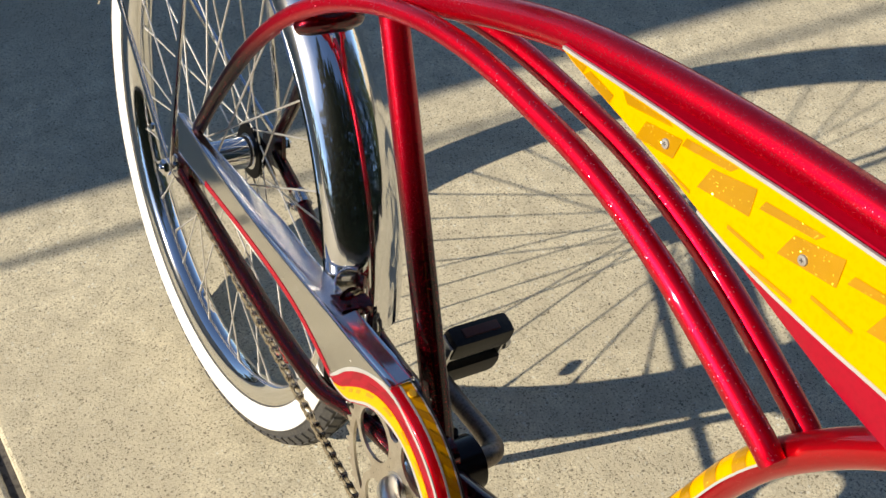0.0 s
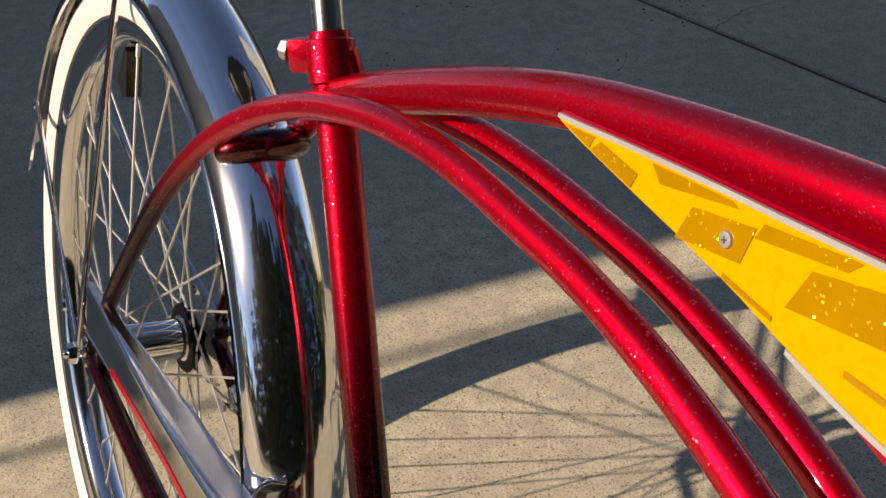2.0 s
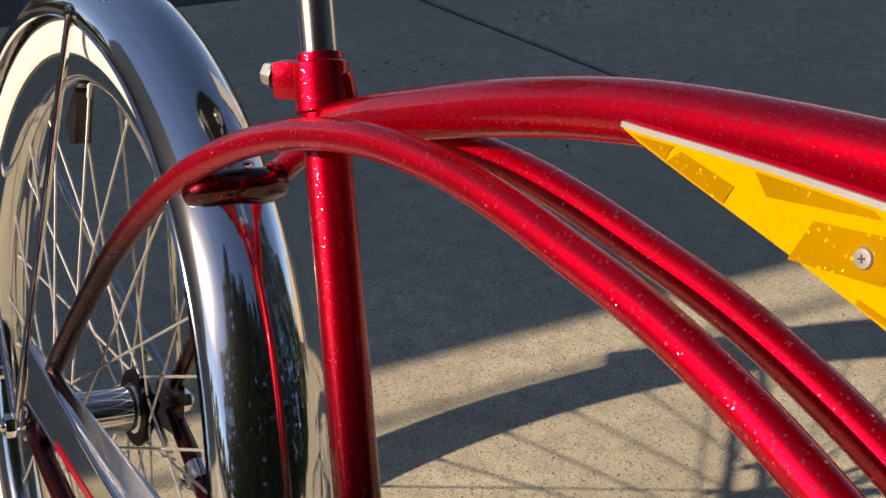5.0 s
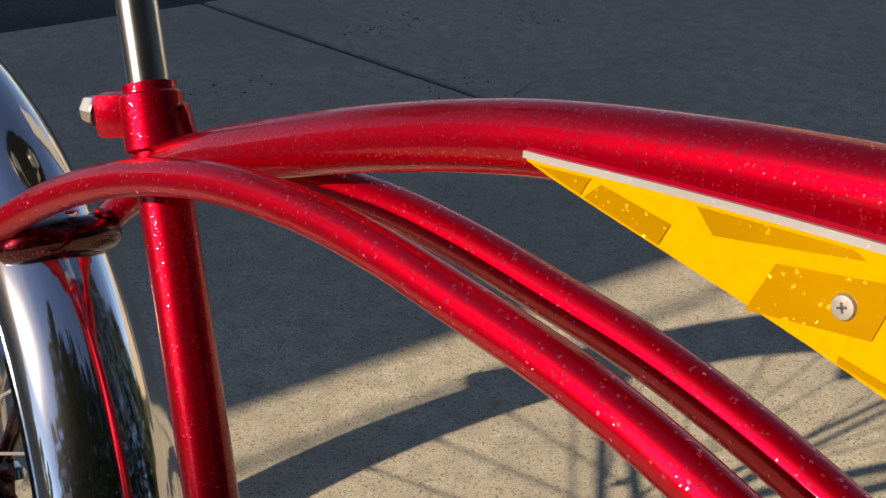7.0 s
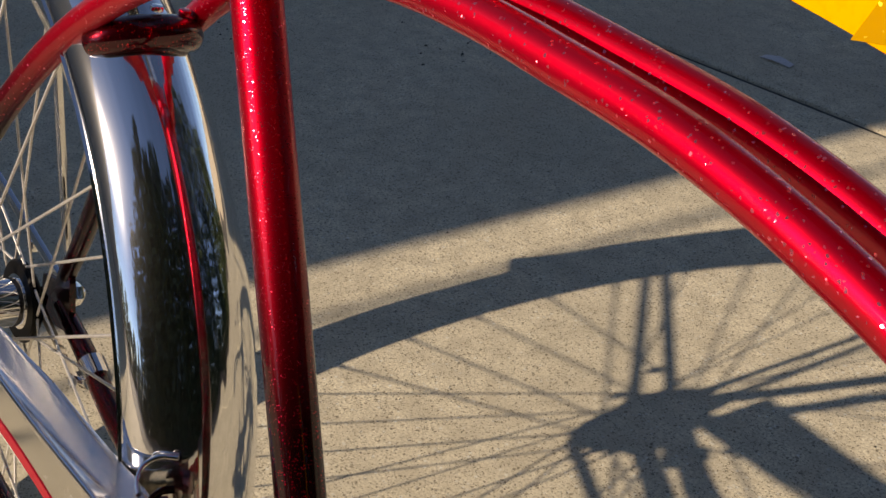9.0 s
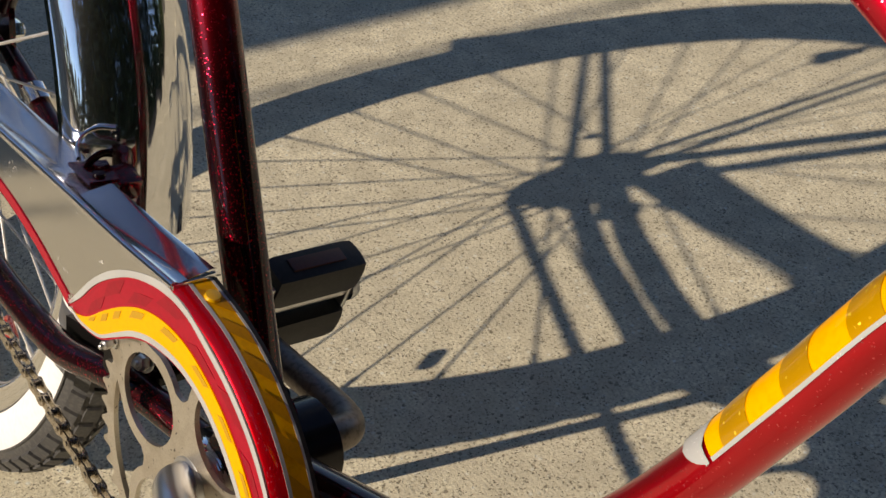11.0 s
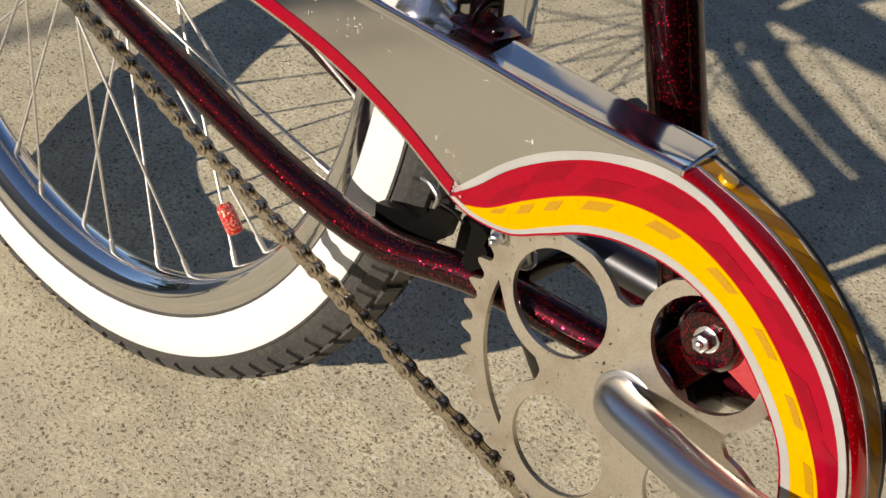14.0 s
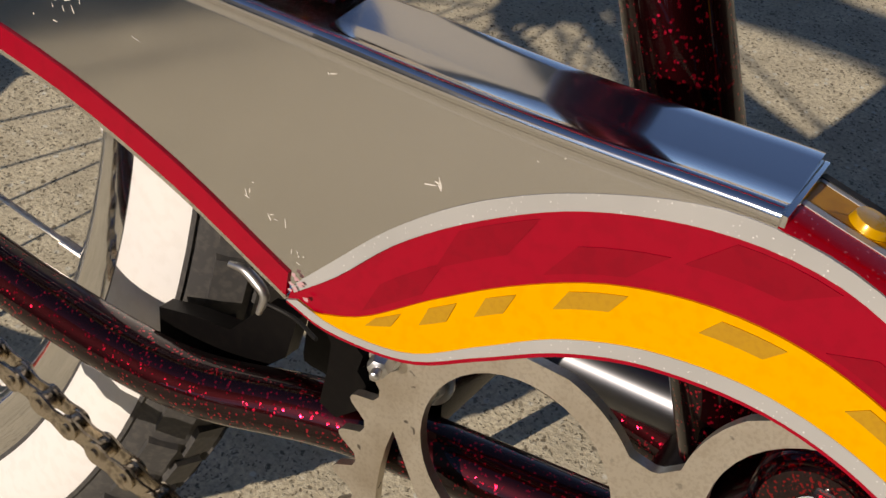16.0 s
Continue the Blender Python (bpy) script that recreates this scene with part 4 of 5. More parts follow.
# scratches through the plating of the panel and worn paint at its tip
scr = random.Random(5)
MARK = speckled("bare_scratch", (0.80, 0.77, 0.70), (0.6, 0.56, 0.5), 0.6, 0.3, 800, 0.3)
sv, sf = [], []
for cu, ch, count, spread, size in ((0.4225, 0.3840, 5, 0.003, 0.0032), (0.382, 0.3570, 4, 0.004, 0.0025), (0.391, 0.3500, 5, 0.003, 0.0014), (0.393, 0.3960, 2, 0.002, 0.0018), (0.335, 0.392, 2, 0.012, 0.003), (0.445, 0.3985, 2, 0.006, 0.0012), (0.30, 0.385, 2, 0.02, 0.002), (0.3074, 0.3835, 6, 0.006, 0.0024), (0.3171, 0.387, 5, 0.005, 0.003), (0.286, 0.3825, 4, 0.006, 0.0025), (0.3752, 0.3607, 4, 0.004, 0.002)):
    for k in range(count):
        u0, h0 = cu + scr.gauss(0, spread * 0.5), ch + scr.gauss(0, spread * 0.35)
        a = scr.uniform(1.6, 2.3) if k % 3 else scr.uniform(-0.2, 0.4)
        le, wd = size * scr.uniform(0.3, 1.0), scr.uniform(0.00007, 0.00014)
        du, dh = math.cos(a), math.sin(a)
        n0 = len(sv)
        for e, w in ((-1, 1), (0, 1.3), (1, 0.4), (1, -0.4), (0, -1.3), (-1, -1)):
            sv.append(V3(u0 + du * le * e / 2 - dh * wd * w, LAT - 0.00066, h0 + dh * le * e / 2 + du * wd * w))
        sf.append(tuple(range(n0, n0 + 6)))
tagged(part("scratch", (sv, sf), MARK, chrome_panel, "fine pale scratches in the plating", smooth=False), kind="stuff")
tv2, tf2 = [], []
for k in range(9):
    u0, h0 = 0.3915 + scr.uniform(-0.003, 0.005), 0.3425 + scr.uniform(-0.0022, 0.0028)
    n0 = len(tv2)
    for q in range(6):
        a = q * math.pi / 3 + scr.uniform(-0.3, 0.3)
        r = scr.uniform(0.0004, 0.0011)
        tv2.append(V3(u0 + r * math.cos(a), LAT - 0.00150 - 0.00002 * k, h0 + r * 0.7 * math.sin(a)))
    tf2.append(tuple(range(n0, n0 + 6)))
part("chipped_paint", (tv2, tf2), speckled("chipped_primer", (0.62, 0.38, 0.40), (0.45, 0.2, 0.2), 0.6, 0.0, 600, 0.4), guard, "pinkish chipped tip of the guard", smooth=False)

# painted flange of the nose
strip = lambda w0, w1, d0, d1: sheet(lip, [(d0, LAT + w0), (d1, LAT + w1), (d1 - 0.001, LAT + w1), (d0 - 0.0012, LAT + w0)])
part("red_lip", sheet(lip, [(-0.0022, LAT + 0.0012), (-0.0017, LAT - 0.0006), (-0.0006, LAT + 0.0002), (0.0004, LAT + 0.0030), (0.0006, LAT + 0.0075), (-0.0012, LAT + 0.0075), (-0.0016, LAT + 0.003), (-0.0020, LAT + 0.0016)]), LIP_RED, guard)
part("silver_line", strip(0.0074, 0.0094, 0.0008, 0.0008), SILVER, guard)
AMBER_PAINT = speckled("amber_paint", (0.74, 0.345, 0.003), (0.5, 0.2, 0.001), 0.3, 0.0, 300, 0.3)
bsdf(AMBER_PAINT).inputs["Specular IOR Level"].default_value = 0.2
flange = part("gold_flange", strip(0.0093, 0.0192, 0.0006, 0.0006), AMBER_PAINT, guard, "amber flange with darker slanting stripes")
STRIPE = speckled("amber_stripe", (0.46, 0.20, 0.003), (0.28, 0.12, 0.003), 0.35, 0.0, 500, 0.3)
bsdf(STRIPE).inputs["Specular IOR Level"].default_value = 0.2
lip_at = lambda x: lip[max(0, min(len(lip) - 2, int(x)))].lerp(lip[max(0, min(len(lip) - 2, int(x))) + 1], min(1.0, max(0.0, x - max(0, min(len(lip) - 2, int(x))))))
for k in range(9):
    vs, fs = [], []
    for a in range(6):
        for b in range(5):
            x = 2.2 + k * 4.3 + 2.1 * a / 5 + (b / 4 - 0.5) * 2.4
            x = min(len(lip) - 1.01, max(0.2, x))
            p, q2 = lip_at(x), lip_at(min(len(lip) - 1.0, x + 0.5)) - lip_at(max(0.0, x - 0.5))
            o = Vector((-q2.y, q2.x)).normalized() * 0.00095
            vs.append(V3(p.x + o.x, LAT + 0.0095 + 0.0096 * b / 4, p.y + o.y))
    fs = [(a * 5 + b, a * 5 + b + 1, a * 5 + 6 + b, a * 5 + 5 + b) for a in range(5) for b in range(4)]
    part("gold_stripe", (vs, fs), STRIPE, flange)
part("silver_line", strip(0.0191, 0.0205, 0.0008, 0.0008), SILVER, guard)
part("edge_trim", strip(0.0204, 0.0226, 0.0010, 0.0010), BLACK, guard)
part("dome_screw", moved(facing((0.5015, LAT + 0.0138, 0.4048), (0.2, 0, 1)), disc_bolt(0.0042, 0.0028, 20, 0.6)), mat("amber_screw", (0.75, 0.40, 0.01), 0.25, 0.2, 0.8), guard)

# sprocket
TEETH, PITCH_R = 46, 0.0930
SPR = -0.047
outer = []
for i in range(TEETH):
    for f, r in ((0.0, PITCH_R - 0.0040), (0.18, PITCH_R - 0.0032), (0.38, PITCH_R + 0.0018), (0.46, PITCH_R + 0.0028), (0.54, PITCH_R + 0.0028), (0.62, PITCH_R + 0.0018), (0.82, PITCH_R - 0.0032)):
        a = 2 * math.pi * (i + f) / TEETH
        outer.append((BB.x + r * math.cos(a), BB.z + r * math.sin(a)))
holes = []
PET = [radians(62 + 90 * k) for k in range(4)]
DIST, HR, PR, RING = 0.0525, 0.0262, 0.0335, 0.0815
for a in PET:
    c = (BB.x + DIST * math.cos(a), BB.z + DIST * math.sin(a))
    holes.append([(c[0] + HR * math.cos(2 * math.pi * k / 40), c[1] + HR * math.sin(2 * math.pi * k / 40)) for k in range(40)])
lim = math.acos((RING ** 2 + DIST ** 2 - PR ** 2) / (2 * RING * DIST))
for a in PET:
    mid = a + math.pi / 4
    loop = []
    for k in range(13):
        b = a + lim + 0.03 + (math.pi / 2 - 2 * lim - 0.06) * k / 12
        loop.append((BB.x + RING * math.cos(b), BB.z + RING * math.sin(b)))
    nxt = a + math.pi / 2
    low = []
    for s, sg in ((nxt, 1), (a, -1)):
        pts = []
        for k in range(11):
            t = 0.30 + 0.95 * k / 10
            ang = s - sg * (math.pi / 2 + 0.05) + sg * (0.62 - t) * 1.0
            pts.append((DIST * math.cos(s) + PR * math.cos(ang), DIST * math.sin(s) + PR * math.sin(ang)))
        pts = [p for p in pts if 0.050 < math.hypot(*p) < RING - 0.0015]
        pts.sort(key=lambda p: -math.hypot(*p))
        low.append(pts)
    loop += [(BB.x + p[0], BB.z + p[1]) for p in low[0]]
    r0 = math.hypot(*low[0][-1])
    loop.append((BB.x + (r0 - 0.0028) * math.cos(mid + 0.02), BB.z + (r0 - 0.0028) * math.sin(mid + 0.02)))
    loop.append((BB.x + (r0 - 0.0028) * math.cos(mid - 0.02), BB.z + (r0 - 0.0028) * math.sin(mid - 0.02)))
    loop += [(BB.x + p[0], BB.z + p[1]) for p in reversed(low[1])]
    holes.append(loop)
part("sprocket", outline([outer] + holes, SPR - 0.0015, SPR + 0.0015), STEEL, bicycle, "dull steel sprocket with four round cut-outs")

# one-piece crank and pedals
crank = spline([V3(0.494, -0.030, 0.283), V3(0.4925, -0.046, 0.2845), V3(0.4945, -0.057, 0.288), V3(0.508, -0.065, 0.2925), V3(0.527, -0.072, 0.2965), V3(0.545, -0.078, 0.300), V3(0.572, -0.085, 0.307), V3(0.60, -0.090, 0.314), V3(0.630, -0.095, 0.3235), V3(0.675, -0.101, 0.337)])
arm_r = lambda t: 0.0112 - 0.0022 * t + (0.0035 if t > 0.93 else 0)
part("crank_arm", joined(tube(crank, arm_r, 28), lathe([(0.0001, -0.0492), (0.0155, -0.0492), (0.0165, -0.0487), (0.0165, -0.044), (0.0001, -0.044)], 40, centre=BB)), CRANK_STEEL, bicycle, "worn steel one-piece crank arm")
crank_l = spline([V3(0.494, 0.030, 0.283), V3(0.494, 0.048, 0.282), V3(0.488, 0.061, 0.279), V3(0.468, 0.068, 0.276), V3(0.40, 0.074, 0.268), V3(0.355, 0.080, 0.263), V3(0.337, 0.084, 0.260)])
# Darker steel than the right arm: shade behind the bottom bracket, put in colour.
part("crank_arm", tube(crank_l, arm_r, 24), speckled("shaded_crank_steel", (0.20, 0.17, 0.15), (0.06, 0.05, 0.04), 0.4, 0.9, 300, 0.5), bicycle, "steel crank arm with its shade in the dark colour")
for side, end, aim in ((-1, V3(0.674, -0.106, 0.337), 0.0), (1, V3(0.337, 0.088, 0.260), 72.0)):
    turn = Matrix.Translation(end) @ Matrix.Rotation(radians(-aim), 4, "Y")
    at = lambda u, w, mesh: moved(turn @ Matrix.Translation((u, side * w, 0)), mesh)
    pedal = part("pedal", joined(at(0, 0, tube([V3(0, 0, 0), V3(0, side * 0.094, 0)], 0.0062, 18)), at(0, 0.010, box((0.062, 0.005, 0.02), 0.002)), at(0, 0.084, box((0.050, 0.004, 0.016), 0.002))), CRANK_STEEL, bicycle, "black rubber block pedal with dull reflector")
    for d in (-1, 1):
        blk = part("rubber_block", at(d * 0.0255, 0.047, box((0.030, 0.076, 0.027), 0.0095)), BLACK, pedal)
        part("reflector", at(d * 0.0405, 0.046, box((0.0022, 0.044, 0.011), 0.0006)), AMBER, blk)
    part("end_cap", moved(turn @ facing((0, side * 0.086, 0), (0, side, 0)), disc_bolt(0.0105, 0.008, 24, 0.6)), CRANK_STEEL, pedal)

# chain, link by link round the sprocket and the rear cog
COG_R = 0.0366
dx, dz = BB.x - HUB.x, BB.z - HUB.z
dist = math.hypot(dx, dz)
base, dev = math.atan2(dz, dx), math.asin((PITCH_R - COG_R) / dist)
ta, tb = base + math.pi / 2 + dev, base - math.pi / 2 - dev
pt = lambda c, r, a: Vector((c.x + r * math.cos(a), c.z + r * math.sin(a)))
loop2 = [pt(HUB, COG_R, ta)]
loop2 += [pt(BB, PITCH_R, ta + (tb - ta) * k / 40) for k in range(41)]
p_end, p_cog = pt(BB, PITCH_R, tb), pt(HUB, COG_R, tb)
loop2 += [p_end.lerp(p_cog, k / 12) - Vector((0, 0.0015 * math.sin(math.pi * k / 12))) for k in range(1, 13)]
loop2 += [pt(HUB, COG_R, tb - (2 * math.pi - (ta - tb)) * k / 14) for k in range(1, 14)] + [loop2[0]]
total = sum((b - a).length for a, b in zip(loop2, loop2[1:]))
LINKS = int(total / 0.0127 / 2) * 2
pins = even(loop2, LINKS + 1)


def link_mesh(lat, thick, waist, r):
    """A pair of figure-of-eight plates with their roller ends."""
    half = 0.00635
    shape = []
    for k in range(9):
        a = math.pi / 2 + math.pi * k / 8
        shape.append((-half + r * math.cos(a), r * math.sin(a)))
    shape.append((0, -waist))
    for k in range(9):
        a = -math.pi / 2 + math.pi * k / 8
        shape.append((half + r * math.cos(a), r * math.sin(a)))
    shape.append((0, waist))
    return joined(outline([shape], -lat - thick, -lat), outline([shape], lat, lat + thick))


pin_mesh = lambda w, r: joined(*[moved(Matrix.Translation((x, 0, 0)), tube([V3(0, -w, 0), V3(0, w, 0)], r, 10)) for x in (-0.00635, 0.00635)])


def mesh_of(name, data, material):
    me = bpy.data.meshes.new(name)
    me.from_pydata([tuple(v) for v in data[0]], [], data[1])
    me.materials.append(material)
    for p in me.polygons:
        p.use_smooth = True
    me.set_sharp_from_angle(angle=radians(40))
    return me


outer_link = mesh_of("outer_link", joined(link_mesh(0.0026, 0.0009, 0.0030, 0.0043), pin_mesh(0.0041, 0.0017)), CHAIN_STEEL)
inner_link = mesh_of("inner_link", joined(link_mesh(0.0015, 0.0009, 0.0030, 0.0043), pin_mesh(0.0016, 0.0033)), CHAIN_STEEL)
chain = new("chain")
chain.parent = bicycle
for i in range(LINKS):
    a, b = pins[i], pins[i + 1]
    ob = new("link", outer_link if i % 2 else inner_link)
    ob.parent = chain
    d = b - a
    ob.matrix_local = Matrix.Translation(((a.x + b.x) / 2, SPR, (a.y + b.y) / 2)) @ Matrix.Rotation(-math.atan2(d.y, d.x), 4, "Y")
tagged(chain, "greased bare steel roller chain")

# bracket and bolts behind the sprocket
# first outline: a dark sheet for the shadow on the tyre behind the stay
shade_band = [(0.3203, 0.2803), (0.3331, 0.2841), (0.3477, 0.2867), (0.3589, 0.3011), (0.3704, 0.3026), (0.3682, 0.2882), (0.3549, 0.2736), (0.3346, 0.2647), (0.3218, 0.2679)]
plate_b = [(0.3859, 0.3138), (0.3905, 0.3150), (0.3959, 0.3140), (0.3989, 0.312), (0.398, 0.3066), (0.4013, 0.3036), (0.4017, 0.296), (0.3938, 0.288), (0.3880, 0.290), (0.3889, 0.3016), (0.3889, 0.3107)]
brk = part("bracket_and_shade", joined(outline([shade_band], -0.033, -0.0270), outline([plate_b], -0.0435, -0.0385)), DARK_PLATE, bicycle, "black bracket on the chain stay with a dark band for tyre shade")
# thin bright curve drawn for the glint along a rounded dark edge
part("glint_curve", tube(spline([V3(0.3553, -0.046, 0.3201), V3(0.3603, -0.046, 0.3207), V3(0.3644, -0.046, 0.3191), V3(0.3678, -0.046, 0.3161), V3(0.3665, -0.046, 0.3097)]), lambda t: 0.0009 + 0.0007 * math.sin(math.pi * t), 12), CRANK_STEEL, brk)
part("wire", tube(spline([V3(0.3690, -0.046, 0.3142), V3(0.3790, -0.047, 0.3152), V3(0.3895, -0.052, 0.3170)]), 0.0006, 8), BLACK, brk)
hexbolt = lambda r: joined(disc_bolt(r * 1.3, 0.0012, 28, 0.2), moved(Matrix.Translation((0, 0, 0.0012)), disc_bolt(r, 0.0062, 6, 0.35)), moved(Matrix.Translation((0, 0, 0.006)), disc_bolt(r * 0.45, 0.004, 14)))
part("bolt", moved(facing((0.409, -0.050, 0.322), (0.3, -1, 0)), hexbolt(0.0032)), ZINC, brk)
part("bolt", moved(facing((0.414, -0.031, 0.305), (0.2, -1, 0.3)), hexbolt(0.0048)), ZINC, brk)
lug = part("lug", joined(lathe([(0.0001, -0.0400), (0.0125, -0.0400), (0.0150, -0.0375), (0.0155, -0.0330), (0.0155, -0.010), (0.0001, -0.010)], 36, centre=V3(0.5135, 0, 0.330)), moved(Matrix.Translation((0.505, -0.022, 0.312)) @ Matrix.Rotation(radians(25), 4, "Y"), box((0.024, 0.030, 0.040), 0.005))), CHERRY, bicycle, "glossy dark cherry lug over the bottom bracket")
part("bolt", moved(facing((0.5135, -0.0395, 0.3305), (0.05, -1, 0.1)), hexbolt(0.0045)), ZINC, lug)
part("bearing_cup", lathe([(0.0130, -0.0355), (0.0135, -0.0385), (0.0170, -0.0390), (0.0180, -0.0375), (0.0205, -0.0380), (0.0215, -0.0365), (0.0235, -0.0350)], 48, centre=BB), CHROME, bicycle)
part("back_plate", outline([[(0.520, 0.320), (0.5275, 0.3315), (0.5225, 0.343), (0.510, 0.3485), (0.522, 0.356), (0.540, 0.350), (0.556, 0.337), (0.566, 0.314), (0.560, 0.300), (0.546, 0.313)]], -0.034, -0.032), BACK_RED, guard, "pinkish red back plate in the sun")

part("stand_housing", tube([V3(0.400, 0.020, 0.2935), V3(0.403, 0.020, 0.2937), V3(0.470, 0.020, 0.2985)], 0.0100, 24), chromed("dull_steel", (0.12, 0.125, 0.135), 0.26, 0.14, 0.3), bicycle, "worn dull kickstand housing")
STAND_TOP, STAND_FOOT = POSE_INV @ V3(0.366, 0.070, 0.262), POSE_INV @ V3(0.3215, 0.199, 0.0062)
stand = part("kickstand", tube(spline([STAND_TOP, STAND_TOP.lerp(STAND_FOOT, 0.5), STAND_TOP.lerp(STAND_FOOT, 0.9), STAND_FOOT]), 0.0060, 18), DARK_PLATE, bicycle, "black kickstand holding the leaning bicycle")
part("mount", moved(Matrix.Translation(STAND_TOP), box((0.026, 0.03, 0.022), 0.004)), DARK_PLATE, stand)
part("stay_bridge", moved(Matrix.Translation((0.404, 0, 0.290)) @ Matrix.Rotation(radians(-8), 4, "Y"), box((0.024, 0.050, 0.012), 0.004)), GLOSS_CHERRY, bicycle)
strap_ring = part("brake_strap", joined(tube([V3(0.076, 0.0555, 0.3160), V3(0.094, 0.0540, 0.3108)], 0.0108, 24), moved(Matrix.Translation((0.084, 0.046, 0.307)), box((0.013, 0.014, 0.010), 0.002))), CHROME, bicycle, "bright strap round the chain stay")
part("bolt", moved(facing((0.084, 0.041, 0.307), (0, -1, 0.2)), disc_bolt(0.0046, 0.005, 6)), ZINC, strap_ring)
arm_line = [V3(0.0, 0.0405, 0.338), V3(0.03, 0.0405, 0.328), V3(0.06, 0.0410, 0.316), V3(0.086, 0.0415, 0.306)]
part("brake_arm", tube(arm_line, lambda t: 0.0085 - 0.0030 * t, 4, 0.25), STEEL, bicycle, "flat steel coaster brake arm")

# fender
FR = 0.362
fs_prof = []
for k in range(17):
    w = -1 + 2 * k / 16
    fs_prof.append((FR - 0.0255 * abs(w) ** 2.2, 0.0338 * w))
fs_prof = [(0.3255, -0.0348), (0.3300, -0.0346)] + fs_prof + [(0.3300, 0.0346), (0.3255, 0.0348)]
fs_in = [(r - 0.0012, w * 0.965) for r, w in reversed(fs_prof)]
lipn = [(fs_prof[0][0] - 0.001, fs_prof[0][1] - 0.0016)]
lipp = [(fs_prof[-1][0] - 0.001, fs_prof[-1][1] + 0.0016)]
fv, ff = lathe(lipn + fs_prof + lipp + fs_in, 120, 2, 173, HUB, closed=True)


def shaped(v):
    """Widens the fender towards its front end and flares its tail."""
    d = v - HUB
    r, a = math.hypot(d.x, d.z), math.degrees(math.atan2(d.z, d.x))
    wide = 1 + 0.13 * min(1.0, max(0.0, (70 - a) / 45))
    tail = 0.017 * max(0.0, (a - 163.0) / 10.0) ** 2
    return HUB + V3(d.x * (r + tail) / r, d.y * wide, d.z * (r + tail) / r)


fv = [shaped(v) for v in fv]
fender = part("fender", (fv, ff), FENDER_CHROME, bicycle, "polished chrome rear fender")
for a, w in ((88.0, -0.0245), (90.0, 0.026)):
    n = V3(math.cos(radians(a)) * 0.75, w * 27, math.sin(radians(a)) * 0.75)
    part("bolt", moved(facing(HUB + V3(0.3535 * math.cos(radians(a)), w, 0.3535 * math.sin(radians(a))), n), disc_bolt(0.0046, 0.004, 14, 0.7)), CHROME, fender)
for side in (-1, 1):
    for ang, r1 in ((93, 0.330), (157, 0.330)):
        e1 = HUB + V3(r1 * math.cos(radians(ang)), side * 0.0345, r1 * math.sin(radians(ang)))
        e0 = HUB + V3(0.012 * math.cos(radians(ang)), side * 0.068, 0.012 * math.sin(radians(ang)))
        along_stay = (e1 - e0).normalized()
        across_stay = V3(0, side, 0).cross(along_stay).normalized()
        strap = Matrix((along_stay, across_stay, along_stay.cross(across_stay))).transposed().to_4x4()
        strap.translation = (e0 + e1) / 2
        stay = part("fender_stay", moved(strap, box(((e1 - e0).length + 0.012, 0.0080, 0.0050), 0.0020)), CHROME, bicycle)
        part("rivet", moved(facing(e1 + V3(0, side * 0.0012, 0), (0, side, 0)), disc_bolt(0.0048, 0.003, 16, 0.6)), CHROME, stay)
    ax = HUB + V3(0, side * 0.061, 0)
    part("axle_nut", joined(moved(facing(ax, (0, side, 0)), disc_bolt(0.014, 0.003, 24)), moved(facing(ax + V3(0, side * 0.009, 0), (0, side, 0)), disc_bolt(0.0098, 0.009, 6)), moved(facing(ax + V3(0, side * 0.002, 0), (0, side, 0)), disc_bolt(0.0048, 0.019, 16))), CHROME, bicycle)
    part("stay_bolt", moved(facing(HUB + V3(-0.062, side * 0.060, 0.016), (0, side, 0)), disc_bolt(0.0055, 0.008, 6)), CHROME, bicycle)
foot = [(0.3590, -0.0555), (0.3840, -0.0555), (0.3865, -0.040), (0.3640, -0.036)]
foot_v = [V3(u, w, 0.4062 + 0.05 * (w + 0.0555) + d) for d in (0.0, 0.0020) for u, w in foot]
clamp = part("fender_clamp", joined((foot_v, [(3, 2, 1, 0), (4, 5, 6, 7), (0, 1, 5, 4), (1, 2, 6, 5), (2, 3, 7, 6), (3, 0, 4, 7)]),
    moved(Matrix.Translation((0.372, -0.030, 0.398)) @ Matrix.Rotation(radians(15), 4, "Y"), box((0.016, 0.016, 0.014), 0.003))), CHERRY, bicycle, "dark cherry fender clamp over the chain guard")
part("strap", tube(spline([V3(0.366, -0.034, 0.4135), V3(0.3655, -0.040, 0.4140), V3(0.366, -0.046, 0.4110), V3(0.367, -0.049, 0.4075)]), 0.0024, 12, 0.6), GLOSS_CHERRY, clamp)
part("clamp_bolt", moved(facing((0.3785, -0.0475, 0.4085), (0, -0.1, 1)), disc_bolt(0.0036, 0.0018, 20, 0.6)), GLOSS_CHERRY, clamp)
part("wire_clip", tube(spline([V3(0.347, -0.022, 0.4180), V3(0.341, -0.030, 0.4170), V3(0.340, -0.038, 0.4130), V3(0.346, -0.044, 0.4090), V3(0.356, -0.048, 0.4075)]), 0.0014, 12), CHROME, fender)

# rear wheel
wheel = new("rear_wheel")
wheel.parent = bicycle
tagged(wheel, "spoked rear wheel with a whitewall tyre")
TC, TR, TW = 0.3135, 0.0315, 0.0238
POSE = Matrix.Rotation(-LEAN_BIKE, 4, "X")
BACK = POSE.inverted()


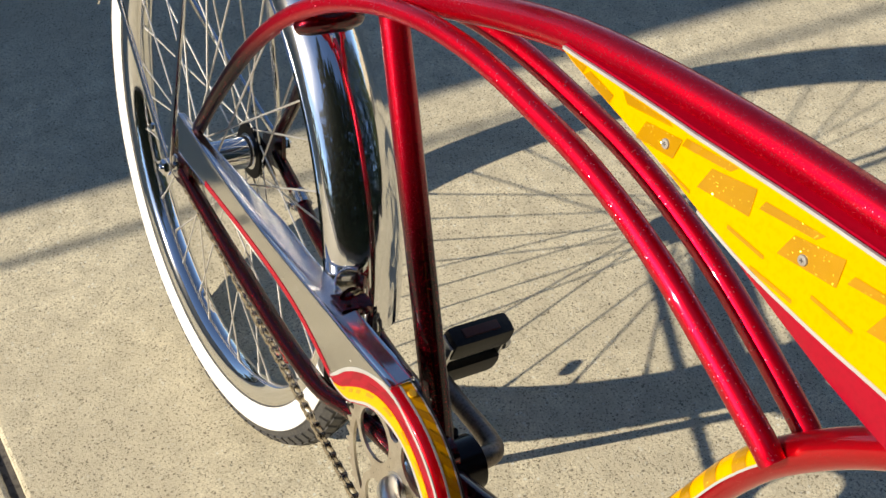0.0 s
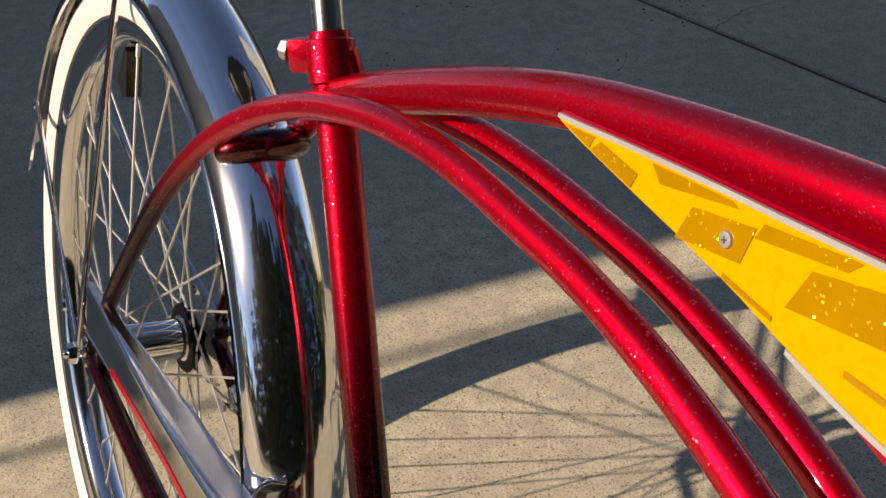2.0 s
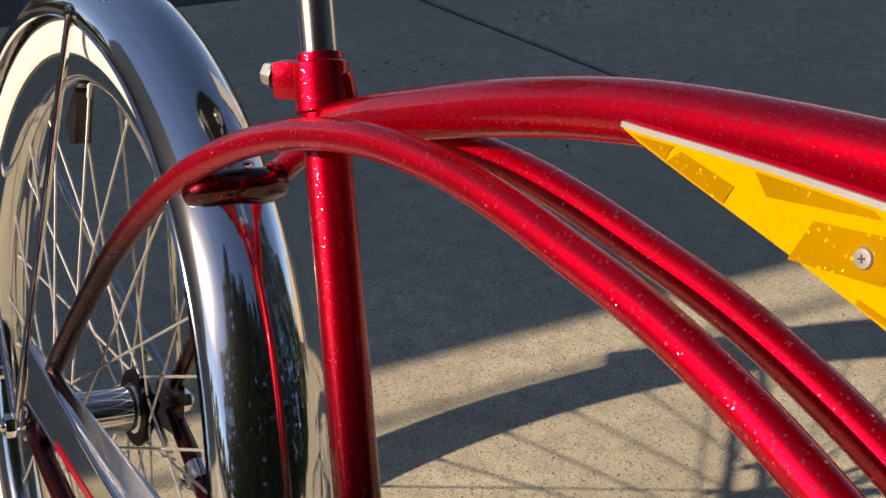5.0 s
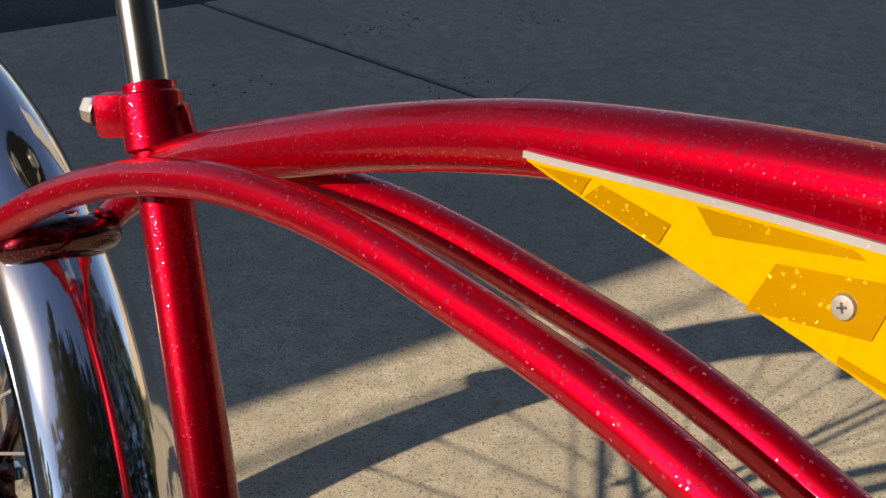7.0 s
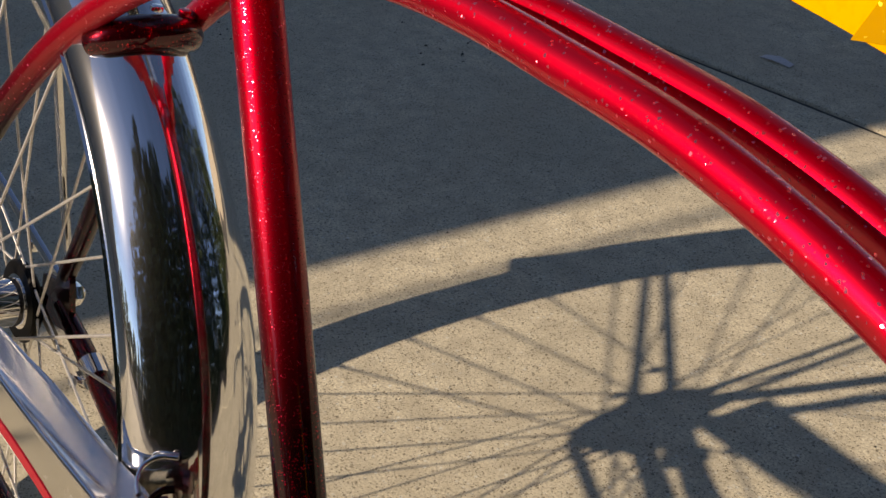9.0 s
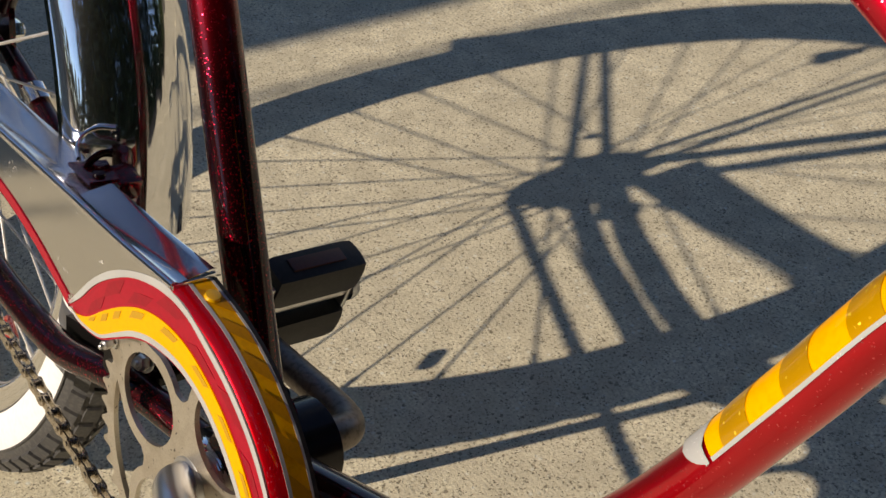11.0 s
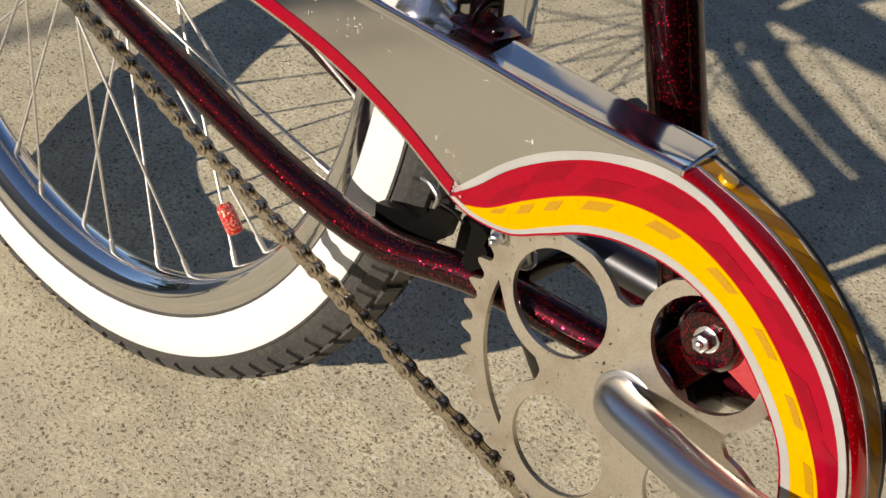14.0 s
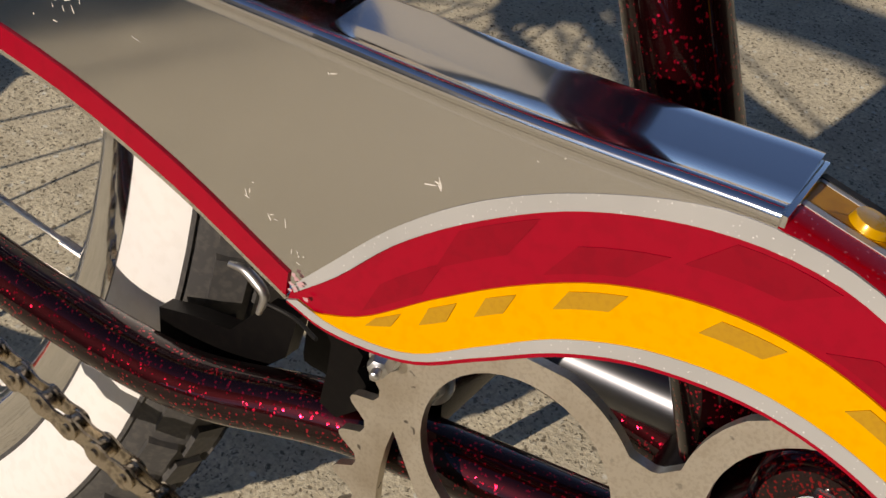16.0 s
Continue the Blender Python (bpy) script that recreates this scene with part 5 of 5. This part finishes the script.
def pressed(mesh):
    """Flattens what would lie under the ground: the loaded tyre's footprint."""
    out = []
    for v in mesh[0]:
        w = POSE @ v
        if w.z < 0.0012:
            w.z = 0.0012
        out.append(BACK @ w)
    return out, mesh[1]


tp = lambda a, g=0.0: (TC + (TR + g) * math.cos(radians(a)), (TW + g) * math.sin(radians(a)))
part("tyre", pressed(lathe([tp(-142 + 284 * k / 30) for k in range(31)], 150, centre=HUB)), RUBBER, wheel, "black rubber tyre casing")
for sg in (-1, 1):
    part("whitewall", pressed(lathe([(tp(a, 0.0006)[0], sg * tp(a, 0.0006)[1]) for a in range(72, 127, 5)], 160, centre=HUB)), WHITE, wheel, "clean white sidewall")
    part("bead_line", lathe([(tp(a, 0.0011)[0], sg * tp(a, 0.0011)[1]) for a in (69.5, 70.2, 71.6, 72.4)], 160, centre=HUB), RUBBER, wheel)
kn = []
for i in range(92):
    for row, (a0, a1, half, shift) in enumerate(((-56, -33, 0.0092, 0.0), (-28, -3, 0.0094, 0.5), (3, 28, 0.0094, 0.0), (33, 56, 0.0092, 0.5))):
        k0, k1 = [], []
        for aa, sg in ((a0, -1), (a0, 1), (a1, 1), (a1, -1)):
            for lst, gr, sh in ((k0, -0.002, 1.0), (k1, 0.0024, 0.88)):
                mid_a = (a0 + a1) / 2
                r, w = tp(mid_a + (aa - mid_a) * sh, gr)
                ang = 2 * math.pi * (i + shift) / 92 + sg * half * sh / 0.345
                lst.append(HUB + V3(r * math.cos(ang), w, r * math.sin(ang)))
        kn.append((k0 + k1, [(4, 5, 6, 7), (0, 1, 5, 4), (1, 2, 6, 5), (2, 3, 7, 6), (3, 0, 4, 7)]))
tagged(part("tread", pressed(joined(*kn)), RUBBER, wheel, "worn black tyre tread", smooth=False), kind="stuff")
part("rim", lathe([(0.2950, -0.0190), (0.2962, -0.0175), (0.2900, -0.0160), (0.2900, 0.0160), (0.2962, 0.0175), (0.2950, 0.0190), (0.2820, 0.0180), (0.2760, 0.0130), (0.2720, 0.0066), (0.2705, 0), (0.2720, -0.0066), (0.2760, -0.0130), (0.2820, -0.0180)], 140, centre=HUB, closed=True), CHROME, wheel, "chrome steel rim")
part("hub", lathe([(0.0001, -0.052), (0.007, -0.052), (0.010, -0.044), (0.012, -0.034), (0.026, -0.033), (0.027, -0.030), (0.020, -0.028), (0.019, 0.026), (0.030, 0.028), (0.030, 0.031), (0.014, 0.033), (0.010, 0.046), (0.0001, 0.052)], 40, centre=HUB), CHROME, wheel, "chrome coaster hub")
part("brake_housing", lathe([(0.012, 0.026), (0.0315, 0.027), (0.0330, 0.0285), (0.0325, 0.033), (0.026, 0.0375), (0.012, 0.0395)], 44, centre=HUB), DARK_PLATE, wheel, "black coaster brake housing")
cog_teeth = []
for i in range(18):
    for f, r in ((0.0, COG_R - 0.0042), (0.25, COG_R - 0.003), (0.42, COG_R + 0.0026), (0.58, COG_R + 0.0026), (0.75, COG_R - 0.003)):
        a = 2 * math.pi * (i + f) / 18
        cog_teeth.append((HUB.x + r * math.cos(a), HUB.z + r * math.sin(a)))
part("cog", outline([cog_teeth], SPR - 0.0012, SPR + 0.0012), CHAIN_STEEL, wheel)
for i in range(36):
    side = -1 if i % 2 else 1
    ra = 2 * math.pi * (i + 0.5) / 36 + radians(7.6)
    lead = (1 if (i // 2) % 2 else -1) * radians(58)
    ha = ra + lead
    r_hub = 0.0255 if side < 0 else 0.0285
    p0 = HUB + V3(r_hub * math.cos(ha), side * 0.031, r_hub * math.sin(ha))
    p1 = HUB + V3(0.2735 * math.cos(ra), side * 0.003, 0.2735 * math.sin(ra))
    d = (p0 - p1).normalized()
    part("spoke", joined(tube([p0, p1], 0.00112, 8), tube([p1, p1 + d * 0.013], 0.0020, 8)), SPOKE_STEEL, wheel)
part("wheel_reflector", outline([[(-0.086, 0.590), (-0.080, 0.587), (-0.079, 0.545), (-0.090, 0.541), (-0.107, 0.553), (-0.101, 0.566)]], -0.007, 0.007), REFLECTOR, wheel, "dark smoked wheel reflector")
rf = HUB + V3(0.187, -0.010, -0.155)
bead = lathe([(0.0001, -0.0110), (0.0044, -0.0100), (0.0056, -0.007), (0.0056, 0.007), (0.0044, 0.0100), (0.0001, 0.0110)], 20)
part("spoke_reflector", moved(facing(rf, V3(0.187, 0, -0.155)), ([Vector((v.x, v.z, v.y)) for v in bead[0]], bead[1])), REFLEX, wheel, "faceted red spoke bead")

# litter
scrap = part("paper_scrap", ([(-0.035, -0.008, 0.002), (0.0, -0.011, 0.006), (0.036, -0.007, 0.002), (0.034, 0.009, 0.004), (0.002, 0.008, 0.010), (-0.033, 0.010, 0.003), (-0.035, -0.008, 0.0012), (0.0, -0.011, 0.005), (0.036, -0.007, 0.001), (0.034, 0.009, 0.003), (0.002, 0.008, 0.009), (-0.033, 0.010, 0.002)], [(0, 1, 4, 5), (1, 2, 3, 4), (11, 10, 7, 6), (10, 9, 8, 7), (0, 6, 7, 1), (1, 7, 8, 2), (2, 8, 9, 3), (3, 9, 10, 4), (4, 10, 11, 5), (5, 11, 6, 0)]), PAPER)
scrap.location = (-0.503, 1.718, 0)
tagged(scrap, "small crumpled white paper scrap on the concrete", "litter")
